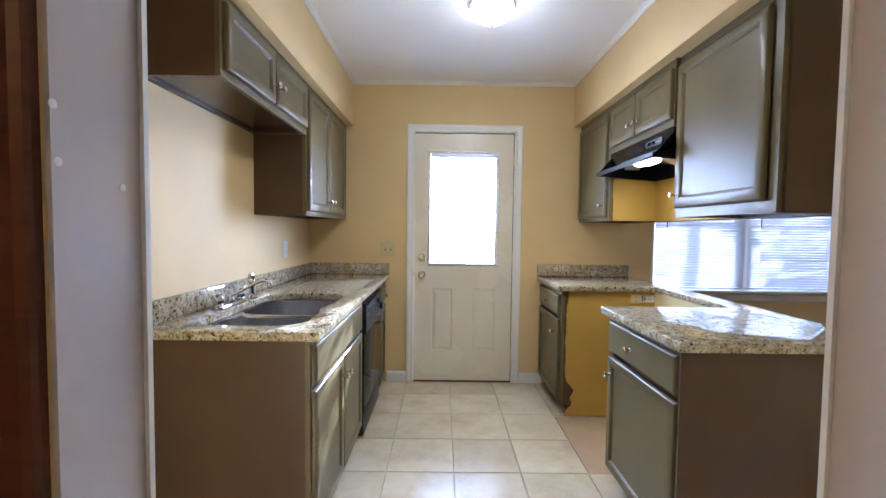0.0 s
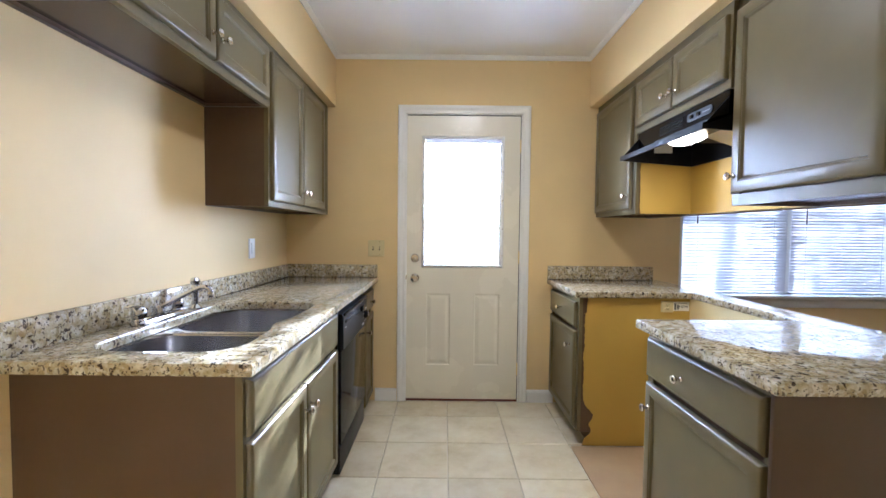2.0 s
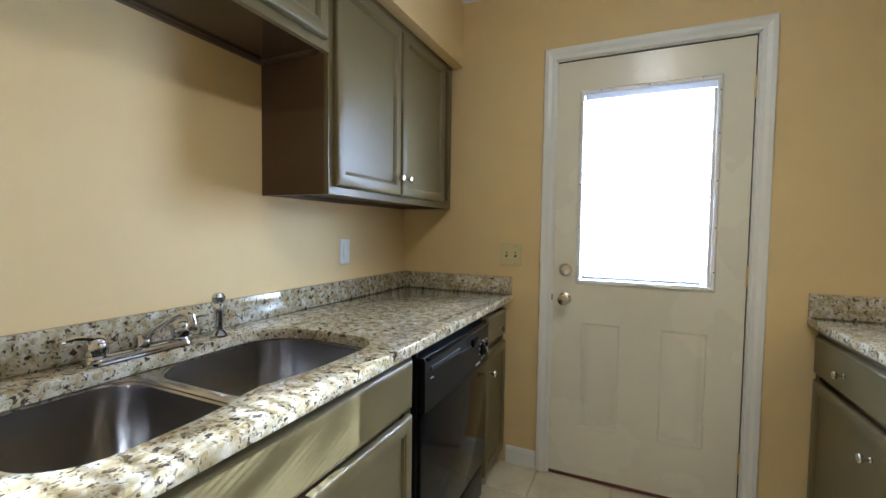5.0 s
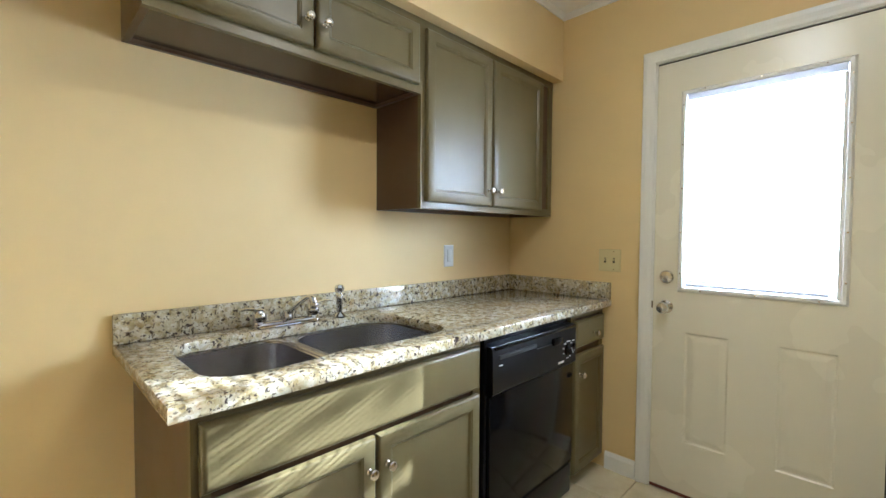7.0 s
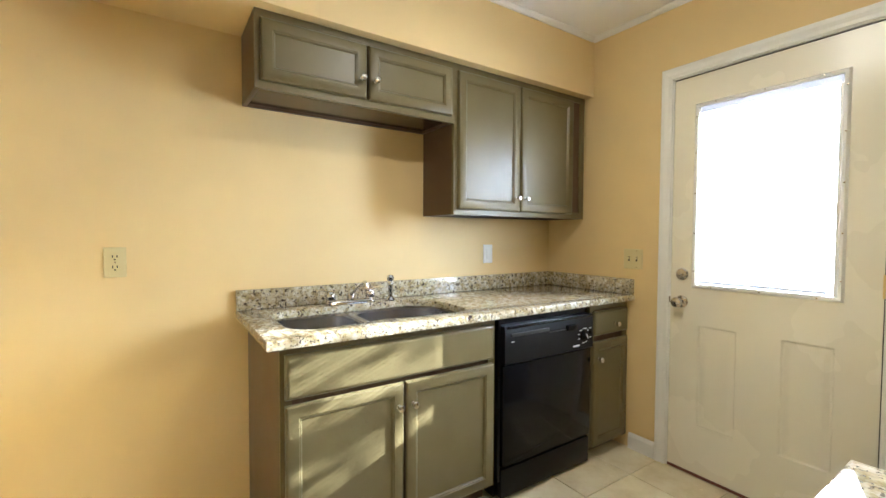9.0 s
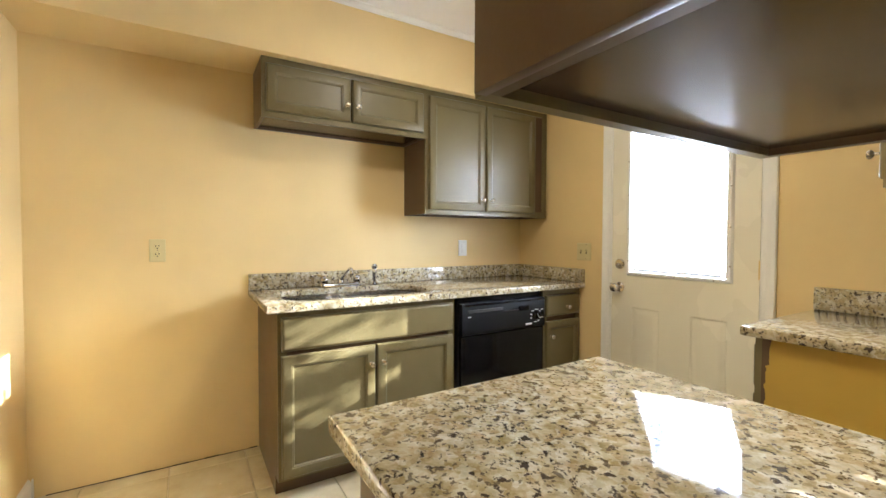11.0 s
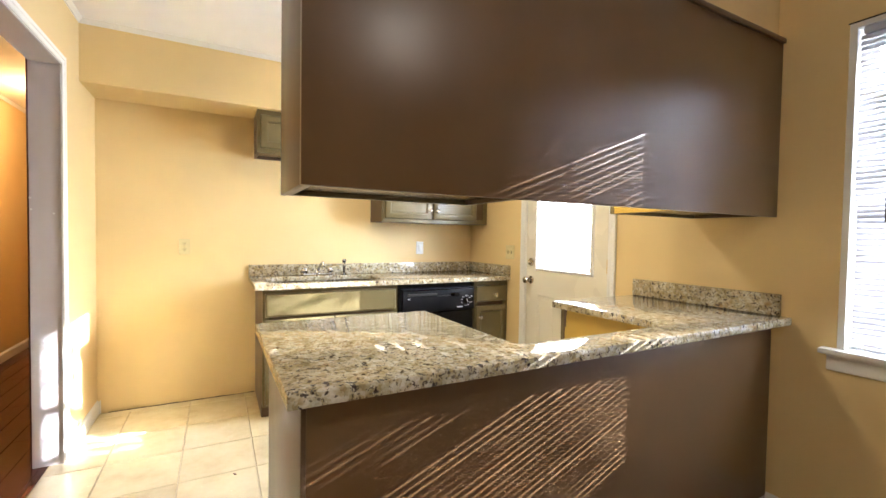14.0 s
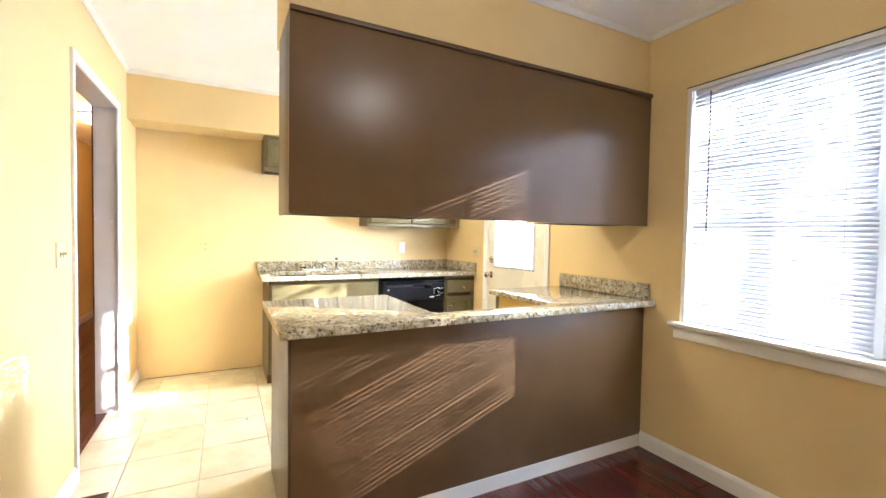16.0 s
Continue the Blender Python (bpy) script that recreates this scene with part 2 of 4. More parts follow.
PAPER = material("paper", (0.75, 0.72, 0.62), 0.7)
INK = material("grey_ink", (0.12, 0.12, 0.12), 0.7)
LAMP_GLASS = glow("lamp_glass", (1.0, 0.90, 0.76), 2.2)
HALL_GLASS = glow("hall_lamp_glass", (1.0, 0.72, 0.40), 1.3)
HOOD_GLASS = glow("hood_lens", (1.0, 0.80, 0.50), 1.6)
FILTER = brushed_material("filter_mesh", (0.60, 0.57, 0.50), 0.38)
filter_weave = node(FILTER, "ShaderNodeTexVoronoi", Scale=260.0)
wire(FILTER, place(FILTER, (1, 1, 2)), filter_weave.inputs[0])
bump(FILTER, filter_weave.outputs[0], 0.8, 0.003)
GROUND = paint("outside_ground", (0.16, 0.15, 0.08), 0.9, 0.3, 30, 0.5)
BARK = paint("bark", (0.12, 0.08, 0.05), 0.9, 0.3, 60, 0.5)
LEAF = paint("leaves", (0.06, 0.10, 0.03), 0.6, 0.3, 10, 0.0)


# ---------------------------------------------------------------- mesh helpers
def box(bm, lo, hi, bevel=0.0):
    lo, hi = [min(a, b) for a, b in zip(lo, hi)], [max(a, b) for a, b in zip(lo, hi)]
    m = Matrix.Translation([(a + b) / 2 for a, b in zip(lo, hi)]) @ Matrix.Diagonal([b - a for a, b in zip(lo, hi)] + [1])
    made = bmesh.ops.create_cube(bm, size=1, matrix=m)
    if bevel:
        edges = list({e for v in made["verts"] for e in v.link_edges})
        bmesh.ops.bevel(bm, geom=edges, offset=bevel, segments=2, profile=0.5, affect="EDGES")
    return bm


def boxes(*items, bevel=0.0):
    bm = bmesh.new()
    for lo, hi in items:
        box(bm, lo, hi, bevel)
    return bm


def loft(rings, closed=True, cap_start=True, cap_end=True, bm=None):
    """Joins rings of points (all of one count) into a skin."""
    bm = bm or bmesh.new()
    vs = [[bm.verts.new(p) for p in ring] for ring in rings]
    n = len(rings[0])
    for a, b in zip(vs, vs[1:]):
        for i in range(n if closed else n - 1):
            j = (i + 1) % n
            bm.faces.new((a[i], a[j], b[j], b[i]))
    if cap_start:
        bm.faces.new(vs[0][::-1])
    if cap_end:
        bm.faces.new(vs[-1])
    return bm


def framed(x0, x1, z0, z1, steps, bm=None):
    """A panel facing local -y, lofted from (inset, y) steps of nested rectangles."""
    rings = [[(x0 + i, y, z0 + i), (x1 - i, y, z0 + i), (x1 - i, y, z1 - i), (x0 + i, y, z1 - i)] for i, y in steps]
    return loft(rings, bm=bm)


def lathe(profile, at=(0, 0, 0), axis="z", n=20, bm=None):
    """Turns (radius, height) about an axis."""
    rings = []
    for r, h in profile:
        ring = []
        for i in range(n):
            a = 2 * math.pi * i / n
            u, v = max(r, 1e-4) * math.cos(a), max(r, 1e-4) * math.sin(a)
            p = {"z": (u, v, h), "y": (u, h, v), "x": (h, u, v)}[axis]
            ring.append((at[0] + p[0], at[1] + p[1], at[2] + p[2]))
        rings.append(ring)
    return loft(rings, bm=bm)


def tube(points, radii, n=10, bm=None):
    """A round bar through points, of one radius or one a point."""
    pts = [Vector(p) for p in points]
    radii = radii if isinstance(radii, (list, tuple)) else [radii] * len(pts)
    rings, side = [], None
    for i, p in enumerate(pts):
        way = (pts[min(i + 1, len(pts) - 1)] - pts[max(i - 1, 0)]).normalized()
        if side is None:
            side = way.orthogonal().normalized()
        side = (side - way * side.dot(way)).normalized()
        up = way.cross(side)
        rings.append([tuple(p + (side * math.cos(2 * math.pi * k / n) + up * math.sin(2 * math.pi * k / n)) * radii[i]) for k in range(n)])
    return loft(rings, bm=bm)


def smooth(ob, angle=35):
    me = ob.data
    me.polygons.foreach_set("use_smooth", [True] * len(me.polygons))
    bm = bmesh.new()
    bm.from_mesh(me)
    limit = radians(angle)
    for e in bm.edges:
        e.smooth = not (len(e.link_faces) == 2 and e.calc_face_angle(0) > limit)
    bm.to_mesh(me)
    bm.free()


def part(name, bm, mat, parent=None, label="", soft=True, kind=""):
    bmesh.ops.recalc_face_normals(bm, faces=bm.faces)
    me = bpy.data.meshes.new(name)
    bm.to_mesh(me)
    bm.free()
    me.materials.append(mat)
    ob = new(name, me)
    ob.parent = parent
    if soft:
        smooth(ob)
    return tagged(ob, label, kind=kind)


def thing(name, label, category, m=None, group=""):
    ob = new(name)
    ob.empty_display_size = 0.05
    ob.matrix_world = m or Matrix()
    return tagged(ob, label, category, group)


def piece(name, mesh, at, parent=None):
    """An object of its own on a shared mesh."""
    ob = new(name, mesh)
    ob.location, ob.parent = at, parent
    return ob


def structure(name, bm, mat, label="", soft=False):
    return tagged(part(name, bm, mat, None, label, soft), kind="structure")


# ---------------------------------------------------------------- the plan
X0, X1, XD = -1.05, 1.505, 4.70         # sink wall, dining face of the half wall, far dining wall
Y0, Y1 = 0.64, 3.52                     # wall to the hall, wall with the back door
HC = 2.43                               # ceiling
TOP, SLAB = 0.888, 0.035                # worktops
SOF = 2.075                             # underside of the soffits
DX0, DX1 = -0.377, 0.552                # doorway to the hall
BX0, BX1, BZ = -0.207, 0.603, 2.035     # opening of the back door
WX0, WX1, WZ0, WZ1 = 1.725, 3.305, 0.775, 2.062
YH = 0.515                              # hall's side of the doorway wall
HY = -0.40                              # far hall wall

# walls: the back wall with its two openings
structure("wall_north", boxes(((X0 - .15, Y1, 0), (BX0, Y1 + .14, HC)), ((BX0, Y1, BZ), (BX1, Y1 + .14, HC)), ((BX1, Y1, 0), (WX0, Y1 + .14, HC)),
                              ((WX0, Y1, 0), (WX1, Y1 + .14, WZ0)), ((WX0, Y1, WZ1), (WX1, Y1 + .14, HC)), ((WX1, Y1, 0), (XD + .15, Y1 + .14, HC))), WALL,
          "tan painted wall with the back door and the dining window")
structure("wall_west", boxes(((X0 - .15, Y0, 0), (X0, Y1, HC))), WALL, "tan painted wall behind the sink")
structure("wall_south", boxes(((X0 - .15, YH, 0), (DX0, Y0, HC)), ((DX0, YH, 2.07), (DX1, Y0, HC)), ((DX1, YH, 0), (XD + .15, Y0, HC))), WALL,
          "tan painted wall with the cased doorway to the hall")
structure("wall_east", boxes(((XD, Y0, 0), (XD + .15, Y1, HC))), WALL, "plain tan painted dining wall")
for lo, hi in (((-5.2, HY - .12, 0), (2.2, HY, HC)), ((-5.32, HY, 0), (-5.2, YH, HC)), ((2.2, HY, 0), (2.32, YH, HC)), ((-5.2, YH, 0), (X0 - .15, YH + .12, HC))):
    structure("wall_hall", boxes((lo, hi)), WALL, "tan painted hall wall")
structure("ceiling", boxes(((X0 - .15, YH, HC), (XD + .15, Y1 + .14, HC + .12))), CEILING, "white painted ceiling")
structure("ceiling_hall", boxes(((-5.32, HY - .12, HC + .004), (2.32, YH, HC + .12))), CEILING, "white painted hall ceiling")
structure("soffit_west", boxes(((X0, Y0, SOF), (-0.70, Y1, HC))), WALL, "tan painted soffit above the wall cabinets")
structure("soffit_east", boxes(((1.07, 1.505, SOF + .01), (1.485, Y1, HC))), WALL, "tan painted soffit above the hanging cabinets")
structure("half_wall_low", boxes(((1.455, 1.52, 0), (1.488, Y1, TOP - SLAB))), RANGE_WALL, "pale yellow back of the range space")

# crown moulding
CROWN = [(0, 0), (0.008, 0), (0.010, 0.006), (0.020, 0.018), (0.023, 0.026), (0, 0.026)]


def strip(name, profile, start, end, out, mat, z, label=""):
    """A moulding: its profile (out, up) swept from start to end."""
    a, b, o = Vector(start), Vector(end), Vector(out)
    rings = [[(p.x + o.x * u, p.y + o.y * u, z + v) for u, v in profile] for p in (a, b)]
    return structure(name, loft(rings), mat, label)


for a, b, o in (((X0 + .35, Y1), (1.07, Y1), (0, -1)), ((-0.70, Y0), (-0.70, Y1 - .023), (1, 0)), ((1.07, 1.505), (1.07, Y1 - .023), (-1, 0)),
                ((-0.70 + .023, Y0), (XD, Y0), (0, 1)), ((1.485, 1.505), (1.485, Y1), (1, 0)), ((1.485 + .023, Y1), (XD, Y1), (0, -1)),
                ((XD, Y0 + .023), (XD, Y1 - .023), (-1, 0)), ((1.07, 1.505), (1.485, 1.505), (0, -1)), ((-5.2, HY), (2.2, HY), (0, 1)), ((-5.2, YH), (2.2, YH), (0, -1))):
    strip("crown_moulding", CROWN, (*a, 0), (*b, 0), (*o, 0), TRIM, HC - .026, "white painted crown moulding")

BASE = [(0, 0), (0.013, 0), (0.013, 0.070), (0.008, 0.084), (0.003, 0.090), (0, 0.090)]
for a, b, o in (((X0, Y0 + .014), (X0, 0.66), (1, 0)), ((X0, Y0), (DX0 - .034, Y0), (0, 1)), ((DX1 + .034, Y0), (XD, Y0), (0, 1)),
                ((-0.42, Y1), (BX0 - .060, Y1), (0, -1)), ((BX1 + .060, Y1), (0.85, Y1), (0, -1)), ((1.503, Y1), (XD, Y1), (0, -1)),
                ((1.488, 1.53), (1.488, Y1 - .013), (1, 0)), ((XD, Y0 + .013), (XD, Y1 - .013), (-1, 0)), ((-5.2, HY), (2.2, HY), (0, 1)),
                ((-5.2, YH), (DX0 - .07, YH), (0, -1))):
    strip("baseboard", BASE, (*a, 0), (*b, 0), (*o, 0), TRIM, 0.0, "white painted baseboard")


def casing(name, x0, x1, z1, y, out, mat, w=0.057, d=0.016, bottom=0.0, label=""):
    """Door or window casing with mitred corners: lofted round the opening."""
    prof = [(0.0, 0.0), (0.0, d * .6), (0.006, d * .75), (0.02, d * .7), (w - .02, d), (w - .004, d), (w, d - .004), (w, 0)]
    rings = []
    for cx, cz, sx, sz in ((x0, bottom, -1, 0), (x0, z1, -1, 1), (x1, z1, 1, 1), (x1, bottom, 1, 0)):
        rings.append([(cx + sx * u, y + out * v, cz + sz * u) for u, v in prof])
    return structure(name, loft(rings), mat, label)


casing("trim_back_door", BX0, BX1, BZ, Y1, -1, TRIM, label="white painted casing of the back door")
casing("trim_doorway", DX0 + .012, DX1 - .012, 2.058, Y0, 1, TRIM, w=0.045, label="white painted casing of the hall doorway")
casing("trim_doorway_hall", DX0 - .004, DX1 + .004, 2.07, YH, -1, DARK_WOOD, w=0.07, label="red-brown stained casing on the hall side")
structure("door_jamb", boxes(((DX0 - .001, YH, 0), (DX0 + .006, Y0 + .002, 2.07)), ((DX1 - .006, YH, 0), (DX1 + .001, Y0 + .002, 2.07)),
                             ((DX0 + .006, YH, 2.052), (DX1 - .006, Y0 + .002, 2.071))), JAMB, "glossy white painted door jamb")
for jy, jz in ((0.609, 1.298), (0.522, 1.316), (0.518, 1.373)):
    structure("trim_nail_filler", lathe([(0.005, -.0005), (0.005, .0006), (0.0, .0012)], (DX0 + .006, jy, jz), "x", 12), WHITE_PLASTIC, "small white filler dot on the jamb")
structure("door_frame", boxes(((BX0, Y1 - .003, 0), (BX0 + .006, Y1 + .14, BZ)), ((BX1 - .006, Y1 - .003, 0), (BX1, Y1 + .14, BZ)), ((BX0, Y1 - .003, BZ - .005), (BX1, Y1 + .14, BZ))), TRIM,
          "white painted back door frame")
structure("threshold", boxes(((BX0 + .006, Y1 + .002, 0), (BX1 - .006, Y1 + .13, 0.016)), bevel=.003), DARK_WOOD, "dark worn door sill")

# floors
structure("floor", boxes(((X0 - .15, YH, -0.10), (1.50, Y1 + .14, -0.008))), GROUT, "grout bed of the tiled kitchen floor")
structure("floor_dining", boxes(((1.50, YH, -0.10), (XD + .15, Y1 + .14, -0.012))), DARK_WOOD, "subfloor of the dining room")
structure("floor_hall", boxes(((-5.32, HY - .12, -0.10), (2.32, YH, -0.012))), DARK_WOOD, "subfloor of the hall")
structure("floor_range_space", boxes(((0.80, 2.17, -0.0078), (1.455, 2.90, -0.002))), SUBFLOOR, "bare brown floor of the empty range space")


# ---------------------------------------------------------------- cabinets
def knob(parent, x, z, y, label="satin nickel knob"):
    bm = lathe([(0.0085, 0), (0.0085, -.003), (0.005, -.006), (0.0045, -.016), (0.009, -.019), (0.014, -.024), (0.0145, -.028), (0.012, -.032), (0.006, -.034), (0.0, -.0345)], (x, y, z), "y", 18)
    return part("knob", bm, NICKEL, parent, label)


def panel_front(name, parent, x0, x1, z0, z1, y=-0.02, rail=0.048, flat=False):
    """A cabinet door or drawer front, facing local -y, with its back at y = -0.001."""
    if flat:
        steps = [(0, -0.001), (0, y + .010), (0.004, y + .004), (0.010, y), (0.016, y)]
    else:
        steps = [(0, -0.001), (0, y + .008), (0.003, y + .003), (0.008, y), (rail - .006, y), (rail - .003, y + .003), (rail, y + .003), (rail + .006, y + .010), (rail + .010, y + .010)]
    return part(name, framed(x0, x1, z0, z1, steps), CAB, parent)


def cabinet(name, label, m, width, z0, z1, depth, fronts, toe=0.0, side_mat=None, open_under=False, group="", hollow=False):
    """A cabinet with its face at local y = 0 and its body behind. fronts: (kind, x0, x1, z0, z1, knobs)."""
    cab = thing(name, label, "cabinet", m, group)
    t = 0.018
    body = None
    if hollow:
        for name_, a, b in (("side_panel", (0, .019, toe), (t, depth, z1)), ("side_panel", (width - t, .019, toe), (width, depth, z1)), ("rear_panel", (t, depth - t, toe), (width - t, depth, z1)),
                            ("bottom_panel", (t, .019, toe), (width - t, depth - t, toe + t)), ("toe_kick", (0, .075, 0), (width, depth, toe))):
            part(name_, boxes((a, b)), BROWN, cab, soft=False)
    elif toe:
        body = boxes(((0, .019, toe), (width, depth, z1)), ((0, .075, 0), (width, depth, toe)))
    elif open_under:
        for name_, a, b in (("side_panel", (0, .019, z0), (t, depth, z0 + .02)), ("side_panel", (width - t, .019, z0), (width, depth, z0 + .02)), ("rear_panel", (t, depth - t, z0), (width - t, depth, z0 + .02))):
            part(name_, boxes((a, b)), BROWN, cab, soft=False)
        part("bottom_panel", boxes(((t + .001, .020, z0 + .012), (width - t - .001, depth - t - .001, z0 + .0196))), CAB_UNDER, cab, "glossy underside, darkened for the shade there", soft=False)
        body = boxes(((0, .019, z0 + .02), (width, depth, z1)))
    else:
        body = boxes(((0, .019, z0), (width, depth, z1)))
    if body:
        part("body", body, side_mat or BROWN, cab, soft=False)
    zb = toe or z0
    fr = [((0, 0, zb), (.038, .019, z1)), ((width - .038, 0, zb), (width, .019, z1)), ((.038, 0.0005, z1 - .032), (width - .038, .019, z1)), ((.038, 0.0005, zb), (width - .038, .019, zb + .04))]
    part("face_frame", boxes(*fr), CAB, cab, soft=False)
    part("backing", boxes(((.038, .010, zb + .04), (width - .038, .0188, z1 - .032))), BROWN, cab, soft=False)
    for kind, x0, x1, a, b, knobs in fronts:
        door = panel_front("door" if kind == "door" else "drawer_front", cab, x0, x1, a, b, flat=(kind != "door"))
        for kx, kz in knobs:
            knob(door, kx, kz, -0.020)
    return cab


def west(y, x=-0.45):
    """Local axes of a cabinet on the sink wall: its face at x, its width from y on."""
    return pose(x, y, 0, 0, 0, 90)


def east(y, x):
    return pose(x, y, 0, 0, 0, -90)


FW = -0.45
cabinet("sink_cabinet", "taupe painted sink base cabinet with two doors, under the granite worktop", west(1.599), 0.921, 0, TOP - SLAB, 0.60,
        [("drawer", .014, .903, .674, .826, []), ("door", .014, .453, .105, .655, [(.426, .568)]), ("door", .462, .903, .105, .655, [(.489, .568)])], toe=.09, hollow=True, group="base cabinets")
cabinet("narrow_cabinet", "narrow taupe base cabinet with drawer and door beside the dishwasher", west(3.185), 0.335, 0, TOP - SLAB, 0.60,
        [("drawer", .018, .322, .682, .815, [(.195, .735)]), ("door", .018, .322, .075, .650, [(.050, .557)])], toe=.07, group="base cabinets")
# the range side
cabinet("peninsula_cabinet", "taupe painted base cabinet with drawer and door under the peninsula worktop", east(2.155, 0.863), 0.635, 0, TOP - SLAB, 0.59,
        [("drawer", .015, .610, .672, .822, [(.26, .742)]), ("door", .015, .610, .095, .650, [(.05, .560)])], toe=.08, group="base cabinets")
cabinet("corner_base_cabinet", "taupe base cabinet with drawer and door, one side mustard yellow", east(Y1, 0.834), 0.610, 0, TOP - SLAB, 0.62,
        [("drawer", .030, .580, .672, .822, [(.30, .742)]), ("door", .030, .580, .095, .650, [(.500, .555)])], toe=.08, group="base cabinets", side_mat=BROWN)
# wall cabinets
cabinet("short_wall_cabinet", "short taupe wall cabinet with two doors, hung above the sink", west(1.585, -0.755), 0.920, 1.778, SOF, 0.295,
        [("door", .020, .449, 1.808, 2.040, [(.423, 1.888)]), ("door", .459, .900, 1.808, 2.040, [(.485, 1.888)])], open_under=True, group="wall cabinets")
cabinet("tall_wall_cabinet", "tall taupe wall cabinet with two doors, hung beside the back wall", west(2.505, -0.755), 1.000, 1.325, SOF, 0.295,
        [("door", .020, .440, 1.352, 2.040, [(.412, 1.425)]), ("door", .450, .880, 1.352, 2.040, [(.478, 1.425)])], open_under=True, group="wall cabinets")
cabinet("hanging_cabinet", "taupe wall cabinet with one large door, hung above the peninsula", east(2.140, 1.15), 0.620, 1.325, SOF + .01, 0.335,
        [("door", .012, .575, 1.368, 2.040, [(.035, 1.430)])], open_under=True, group="wall cabinets")
cabinet("hood_cabinet", "short taupe wall cabinet with two doors, above the range hood", east(2.905, 1.13), 0.765, 1.765, SOF + .01, 0.355,
        [("door", .008, .372, 1.800, 2.040, [(.335, 1.868)]), ("door", .382, .752, 1.800, 2.040, [(.410, 1.868)])], open_under=False, group="wall cabinets")
cabinet("corner_wall_cabinet", "taupe wall cabinet with one door, one side mustard yellow", east(Y1, 1.13), 0.614, 1.325, SOF + .01, 0.355,
        [("door", .020, .572, 1.352, 2.040, [(.540, 1.430)])], open_under=True, group="wall cabinets")

# the unpainted sides that face the range space, with a brushed edge
def brushed_side(name, x0, x1, z0, z1, y, edge):
    """A mustard sheet on a cabinet's side; its front edge is the ragged rim of the taupe paint."""
    bm = bmesh.new()
    left = []
    n = 120
    for i in range(n + 1):
        z = z0 + (z1 - z0) * i / n
        left.append((x0 + edge(z) + 0.004 * noise.noise((z * 22, 1.3, 0)), z))
    pts = [(x, z) for x, z in left] + [(x1, z1), (x1, z0)]
    rings = [[(x, yy, z) for x, z in pts] for yy in (y, y - 0.003)]
    return loft(rings, bm=bm)


def low_edge(z):
    blob = 0.060 * math.exp(-((z - 0.17) / 0.055) ** 2) + 0.045 * math.exp(-((z - 0.08) / 0.035) ** 2)
    return 0.012 + blob + 0.007 * noise.noise((z * 9, 4.1, 0)) + 0.006 * noise.noise((z * 70, 2.2, 0)) + (0.012 if z > .76 else 0)


side = part("painted_side", brushed_side("painted_side", 0.853, 1.454, 0.0, TOP - SLAB - .001, 2.9095, low_edge), MUSTARD, None, "mustard yellow side with a ragged taupe brush edge", soft=False)
side.parent = bpy.data.objects["corner_base_cabinet"]
side.matrix_parent_inverse = pose(0.834, Y1, 0, 0, 0, -90).inverted()
side = part("painted_side", brushed_side("painted_side", 1.150, 1.440, 1.326, SOF, 2.9055, lambda z: 0.004), MUSTARD, None, "mustard yellow side", soft=False)
side.parent = bpy.data.objects["corner_wall_cabinet"]
side.matrix_parent_inverse = pose(1.13, Y1, 0, 0, 0, -90).inverted()

# the long taupe sheets that close the cabinets towards the dining room
low = thing("peninsula_paneling", "long taupe painted panel closing the peninsula above a white baseboard", "panel", pose(1.488, 1.52, 0))
part("sheet", boxes(((0, 0, 0), (.012, 2.0, TOP - SLAB)), bevel=.001), LIT_BROWN, low)
part("end_post", boxes(((-.645, -.012, 0.0), (.012, 0.0, TOP - SLAB)), bevel=.001), BROWN, low)
up = thing("hanging_paneling", "long taupe painted panel closing the hanging cabinets", "panel", pose(1.487, 1.505, 1.320))
part("sheet", boxes(((0, 0, 0), (.018, 2.015, .770)), bevel=.001), LIT_BROWN, up)
part("end_sheet", boxes(((-.318, 0, 0.002), (0, 0.014, .768)), bevel=.001), BROWN, up)
part("top_trim", boxes(((0.018, 0, .752), (.030, 2.015, .772)), bevel=.003), BROWN, up)
part("range_back", boxes(((-.05, .635, 0.006), (-.0015, 1.40, .45))), MUSTARD, up, "mustard yellow board behind the hood", soft=False)


# ---------------------------------------------------------------- granite worktops
def slab(outline, z0, z1, holes=(), bevel=0.006):
    """A thick slab from an outline (counter-clockwise), with rounded rims and through holes."""
    bm = bmesh.new()
    edges = []
    for loop in (outline, *holes):
        vs = [bm.verts.new((x, y, z1)) for x, y in loop]
        edges += [bm.edges.new((a, b)) for a, b in zip(vs, vs[1:] + vs[:1])]
    made = bmesh.ops.triangle_fill(bm, use_beauty=True, use_dissolve=False, edges=edges)
    faces = [g for g in made["geom"] if isinstance(g, bmesh.types.BMFace)]
    ext = bmesh.ops.extrude_face_region(bm, geom=faces)
    moved = [g for g in ext["geom"] if isinstance(g, bmesh.types.BMVert)]
    bmesh.ops.translate(bm, verts=moved, vec=(0, 0, z0 - z1))
    bmesh.ops.recalc_face_normals(bm, faces=bm.faces)
    rims = [e for e in bm.edges if len(e.link_faces) == 2 and e.calc_face_angle(0) > 1.2 and abs(e.verts[0].co.z - e.verts[1].co.z) < 1e-5]
    bmesh.ops.bevel(bm, geom=rims, offset=bevel, segments=2, profile=0.5, affect="EDGES")
    return bm


